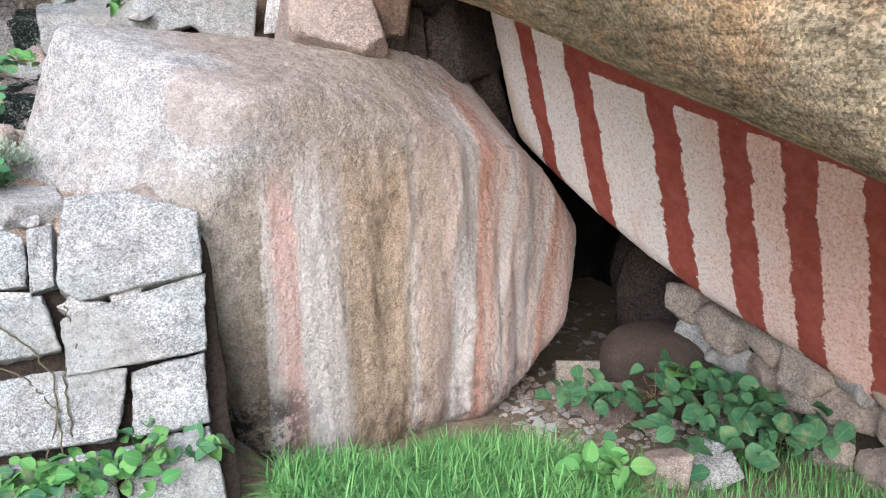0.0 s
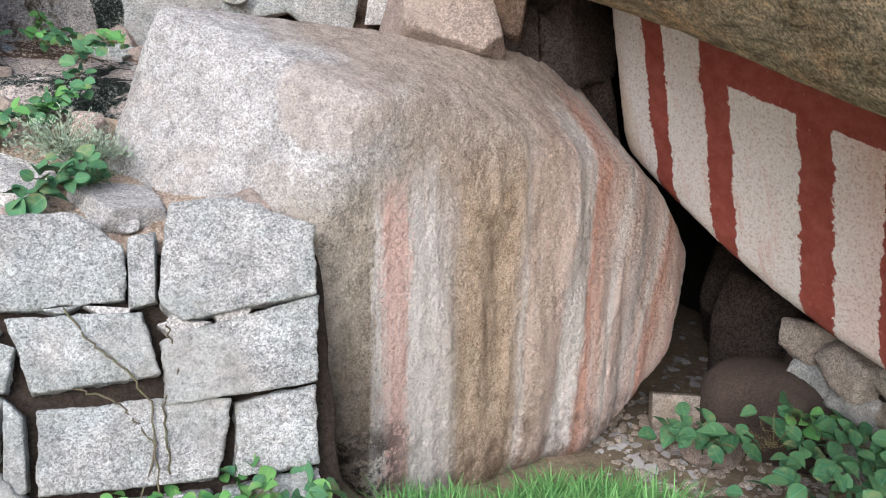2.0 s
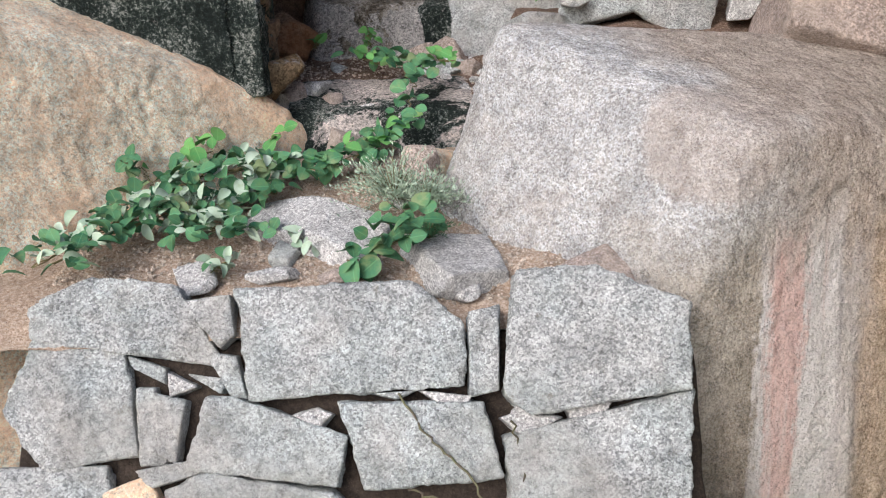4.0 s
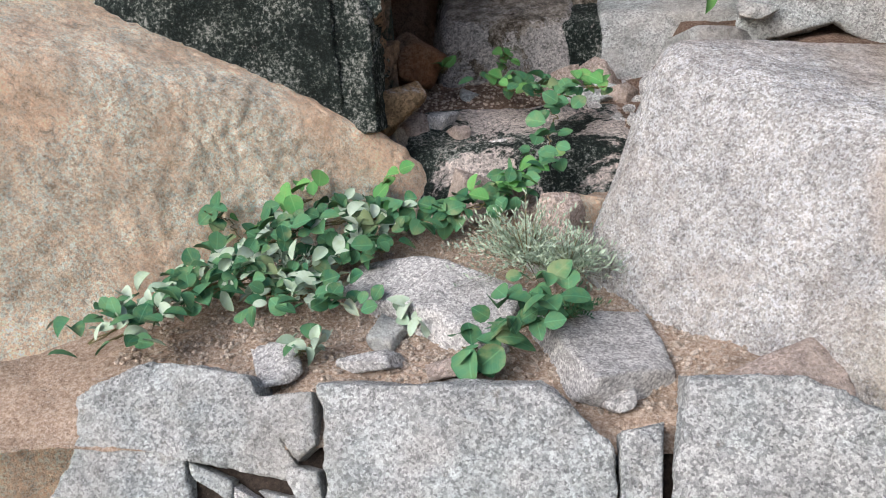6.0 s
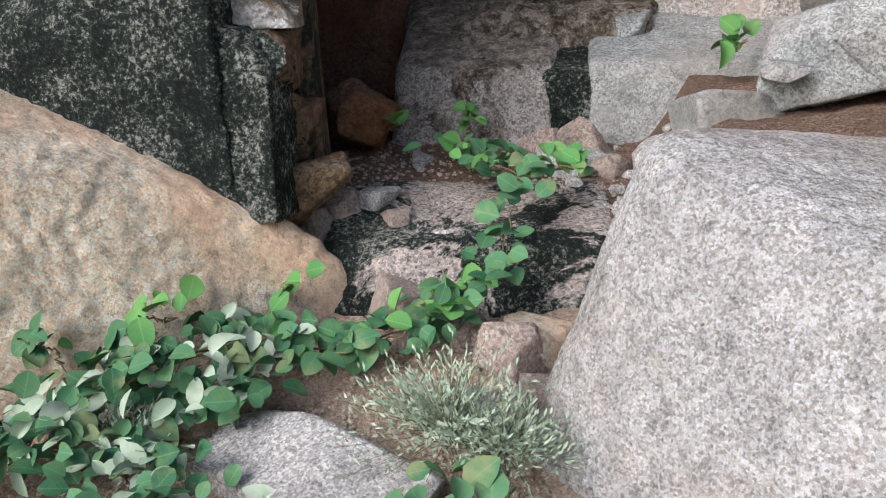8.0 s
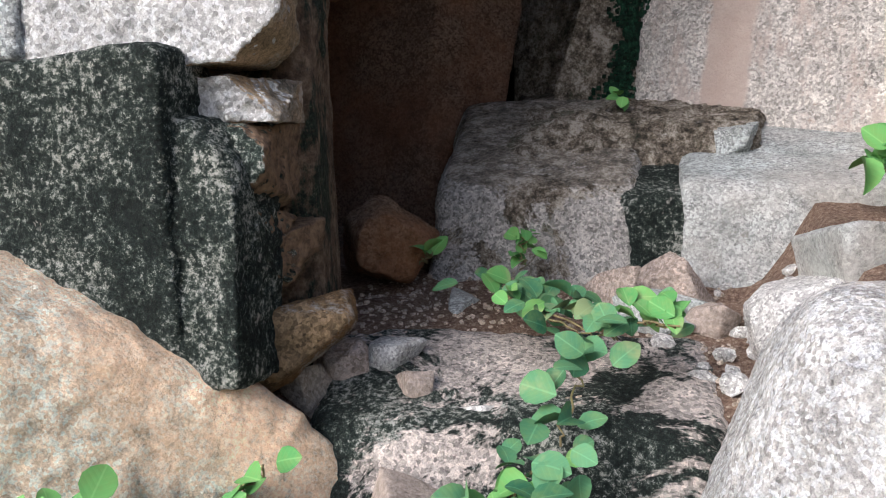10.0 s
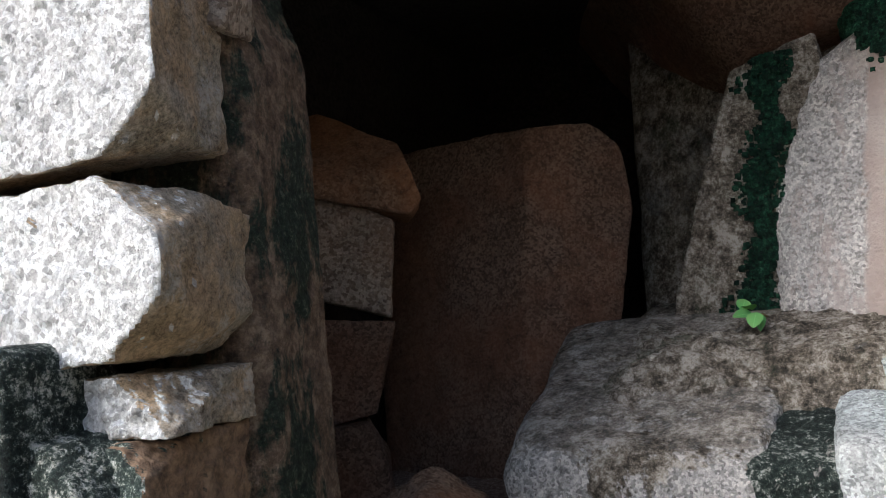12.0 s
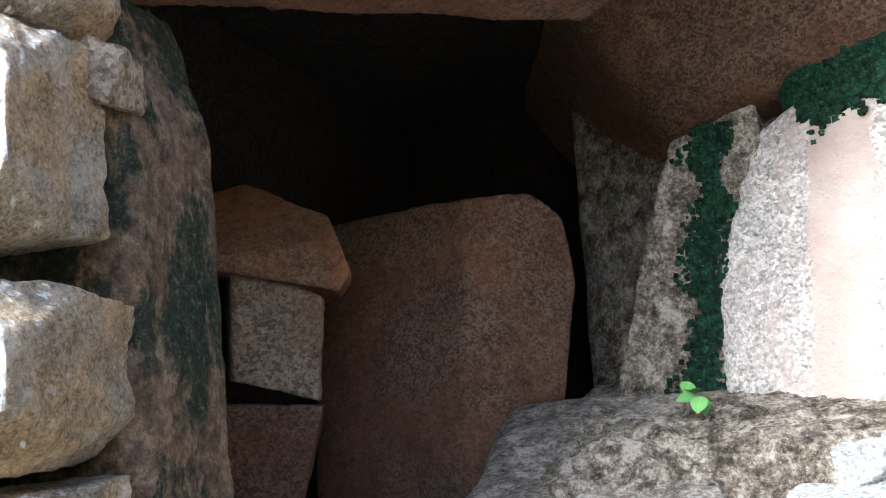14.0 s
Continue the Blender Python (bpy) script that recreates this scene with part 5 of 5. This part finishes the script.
def herb(at, radius, twigs, seed, label, mat):
    """A bushy herb of thin twigs with tiny leaves, joined."""
    rnd = random.Random(seed)
    root = empty("herb", (0, 0, 0), label, "herb")
    co, fa, sc, sf = [], [], [], []
    for k in range(twigs):
        d = Vector((rnd.gauss(0, 1), rnd.gauss(0, 1), abs(rnd.gauss(0, 0.9)) + 0.25)).normalized()
        l = radius * rnd.uniform(0.5, 1.15)
        side = d.cross(Vector((0, 0, 1))).normalized()
        for i in range(16):
            f = (i + 1) / 16
            p = Vector(at) + d * l * f - Vector((0, 0, 0.25 * l * f * f))
            q = p + (side * rnd.uniform(-1, 1) + Vector((0, 0, rnd.uniform(-0.6, 1))) + d * 0.7).normalized() * rnd.uniform(0.012, 0.026)
            w = (q - p).cross(Vector((rnd.uniform(-1, 1), rnd.uniform(-1, 1), 1))).normalized() * 0.0026
            b = len(co)
            mid = p.lerp(q, 0.5)
            co += [p, mid + w, q, mid - w]
            fa += [(b, b + 1, b + 2, b + 3)]
        w = side * 0.0014
        b, e = len(sc), Vector(at) + d * l - Vector((0, 0, 0.25 * l))
        sc += [Vector(at) - w, Vector(at) + w, e + w * 0.4, e - w * 0.4]
        sf += [(b, b + 1, b + 2, b + 3)]
    me = bpy.data.meshes.new("stem")
    me.from_pydata(sc, [], sf)
    thing("stem", me, STEM, parent=root, label="thin brown stems", kind="stuff")
    me = bpy.data.meshes.new("foliage")
    me.from_pydata(co, [], fa)
    thing("foliage", me, mat, parent=root, kind="stuff")
    return root


herb((0.31, 2.24, 1.44), 0.235, 170, 240, "grey-green feathery herb beside the big boulder", GREYLEAF)
herb((0.42, 2.20, 1.43), 0.17, 120, 241, "feathery grey-green herb against the boulder", GREYLEAF)
herb((-0.36, 2.2, 1.40), 0.12, 50, 242, "dry grey-green herb among the creeper", GREYLEAF)
herb((0.42, 2.0, 1.36), 0.10, 40, 243, "low wiry herb beside the flat stone", LEAF)
herb((3.45, 1.62, 0.02), 0.25, 12, 244, "bare dry twigs of a dead weed", STEM)

# ---- litter and pebbles ----
def scatter(name, area, count, size, mat, label, seed, height, flat=0.6):
    """Many small chips in one mesh."""
    rnd = random.Random(seed)
    pts, faces = cube_grid(1)
    co, fa = [], []
    for k in range(count):
        x, y = area(rnd)
        r = size * rnd.uniform(0.35, 1.0) ** 1.6
        m = Euler((rnd.uniform(-0.4, 0.4), rnd.uniform(-0.4, 0.4), rnd.uniform(0, 6))).to_matrix()
        b = len(co)
        sx, sy, sz = r * rnd.uniform(0.7, 1.3), r * rnd.uniform(0.5, 1.0), r * flat
        for p in pts:
            v = Vector(p).normalized() * rnd.uniform(0.85, 1.15)
            co.append(m @ Vector((v.x * sx, v.y * sy, v.z * sz)) + Vector((x, y, height(x, y) + r * flat * 0.4)))
        fa += [[i + b for i in f] for f in faces]
    me = bpy.data.meshes.new(name)
    me.from_pydata(co, [], fa)
    return thing(name, me, mat, None, label, name.replace("_", " "), "", "stuff")


SANDSTONE = granite("sandy_chips", (0.62, 0.53, 0.44), (0.52, 0.42, 0.33), (0.36, 0.28, 0.21), 110)
scatter("stone_chips", lambda r: (r.uniform(-0.75, 0.85), r.uniform(1.74, 2.75)), 5200, 0.012, SANDSTONE, "small pale stone chips strewn on the terrace soil", 250, terrace_z)
scatter("gravel", lambda r: (r.uniform(-0.25, 0.7), r.uniform(2.9, 3.75)), 1500, 0.010, SANDSTONE, "brown gravel and crumbs before the doorway", 251, terrace_z)
scatter("pebbles", lambda r: (r.uniform(0.45, 0.85), r.uniform(2.95, 3.72)), 60, 0.04, PALE, "pale broken pebbles below the ledge", 252, terrace_z)
scatter("rubble", lambda r: (r.uniform(2.8, 4.0), r.uniform(1.5, 2.9)), 330, 0.045, MASON, "broken stones and earth on the cave floor", 253, ground_z)
scatter("paper_litter", lambda r: (r.gauss(3.15, 0.25), r.gauss(2.1, 0.35)), 170, 0.055, PAPER, "torn pale paper litter on the cave floor", 254, ground_z, 0.08)
scatter("leaf_litter", lambda r: (r.uniform(3.4, 5.2), r.uniform(2.6, 4.4)), 200, 0.06, PAPER, "dim litter deep in the cave", 255, ground_z, 0.06)
for k, (x, y, a, b, c, mt, lb) in enumerate(((-0.085, 1.9, 0.075, 0.04, 0.02, PALE, "flat whitish stone on the soil"), (0.139, 2.02, 0.035, 0.03, 0.03, PINK, "small pink pebble on the soil"),
                                             (0.12, 1.86, 0.06, 0.05, 0.02, PINK, "flat pinkish stone on the soil"), (0.2, 1.95, 0.05, 0.04, 0.025, PALE, "pale broken stone on the soil"),
                                             (0.52, 1.77, 0.04, 0.05, 0.025, PALE, "small whitish stone beside the wall"), (-0.05, 2.0, 0.05, 0.04, 0.025, GREY, "small grey stone on the soil"),
                                             (-0.3, 1.85, 0.06, 0.05, 0.03, PALE, "small pale stone half in the soil"), (0.24, 2.74, 0.07, 0.05, 0.045, PINK, "pale stone below the lichened step"),
                                             (0.45, 2.42, 0.06, 0.06, 0.04, PINK, "pinkish stone beside the boulder"), (0.36, 2.4, 0.06, 0.04, 0.03, PALE, "pale stone beside the boulder"),
                                             (0.05, 3.04, 0.05, 0.03, 0.025, PINK, "small brown stone on the step"), (0.18, 2.98, 0.05, 0.025, 0.022, PALE, "small white stone on the step"),
                                             (-0.12, 3.1, 0.05, 0.05, 0.04, PINK, "crumbling pale stone before the doorway"), (-0.03, 3.14, 0.05, 0.04, 0.035, PALE, "pale stone before the doorway"),
                                             (0.42, 3.5, 0.07, 0.03, 0.06, PINK, "broken tile-like stone below the ledge"), (0.53, 3.42, 0.09, 0.04, 0.03, GREY, "flat bluish stone flake below the ledge"),
                                             (0.20, 2.70, 0.085, 0.06, 0.05, PINK, "angular pinkish stone broken off the step"), (0.31, 2.66, 0.05, 0.04, 0.04, PINK, "small pinkish stone below the step"),
                                             (0.47, 2.66, 0.07, 0.07, 0.06, ORANGE, "tan stone wedged against the big boulder"), (0.40, 2.50, 0.06, 0.035, 0.02, ORANGE, "thin tan flake beside the big boulder"),
                                             (0.49, 2.48, 0.05, 0.06, 0.03, PINK, "pinkish flake leaning on the big boulder"), (-0.18, 3.02, 0.045, 0.035, 0.03, MASON, "grey stone at the foot of the doorway wall"),
                                             (0.49, 3.56, 0.04, 0.03, 0.035, PINK, "small pink shard below the ledge"), (0.60, 3.50, 0.075, 0.02, 0.03, GREY, "grey shard lying below the ledge"),
                                             (0.66, 3.42, 0.05, 0.05, 0.04, PINK, "pinkish stone below the ledge"), (0.05, 3.5, 0.09, 0.03, 0.015, GREY, "crumpled grey rag before the red stone"))):
    stone("loose_stone", (x, y, terrace_z(x, y) + c * 0.6), (a, b, c), mt, lb, (0, 0, k * 47), 260 + k, 6, 0.45, 40, None, 10)
stone("cement_brick", (3.50, 2.42, ground_z(3.42, 2.42) + 0.1), (0.17, 0.07, 0.1), MASON, "grey cement brick on the cave floor", (-18, 0, -25), 290, 0, 0.03, 30, 0.004, 10, "brick")
stone("loose_stone", (3.42, 2.02, ground_z(3.4, 2.0) + 0.08), (0.15, 0.12, 0.10), PINK, "rounded brown stone before the cave", (0, 0, 20), 291)
stone("loose_stone", (3.05, 1.0, ground_z(3, 1) + 0.03), (0.11, 0.1, 0.08), PINK, "brown stone among the weeds", (0, 0, 50), 292)
stone("loose_stone", (3.25, 0.95, ground_z(3, 1) + 0.03), (0.12, 0.1, 0.07), GREY, "grey stone among the weeds", (0, 0, 80), 293)
stone("earth_mound", (4.0, 2.15, -0.1), (0.4, 0.4, 0.3), DARKSOIL, "smooth brown mound of earth below the slab", (0, 0, 10), 294, 2, 0.2, 3, 0.03, 20, "earth mound")

roots = empty("dry_roots", (0, 0, 0), "thin dry creeper roots clinging to the stone wall", "roots")
for k, path in enumerate((((-0.05, 0.36), (0.02, 0.24), (0.12, 0.15), (0.2, 0.02), (0.2, -0.25)), ((0.26, 0.28), (0.28, 0.12), (0.23, 0.02), (0.24, -0.2)), ((-0.03, 0.1), (0.1, 0.04), (0.2, -0.1), (0.12, -0.35)))):
    rnd = random.Random(300 + k)
    pts = [WALL @ Vector((x, -0.035 + rnd.uniform(-0.008, 0.008), v)) for x, v in path]
    tube(smooth_path(pts, 30, rnd, 0.008), 0.0034, "root", ROOT, roots)
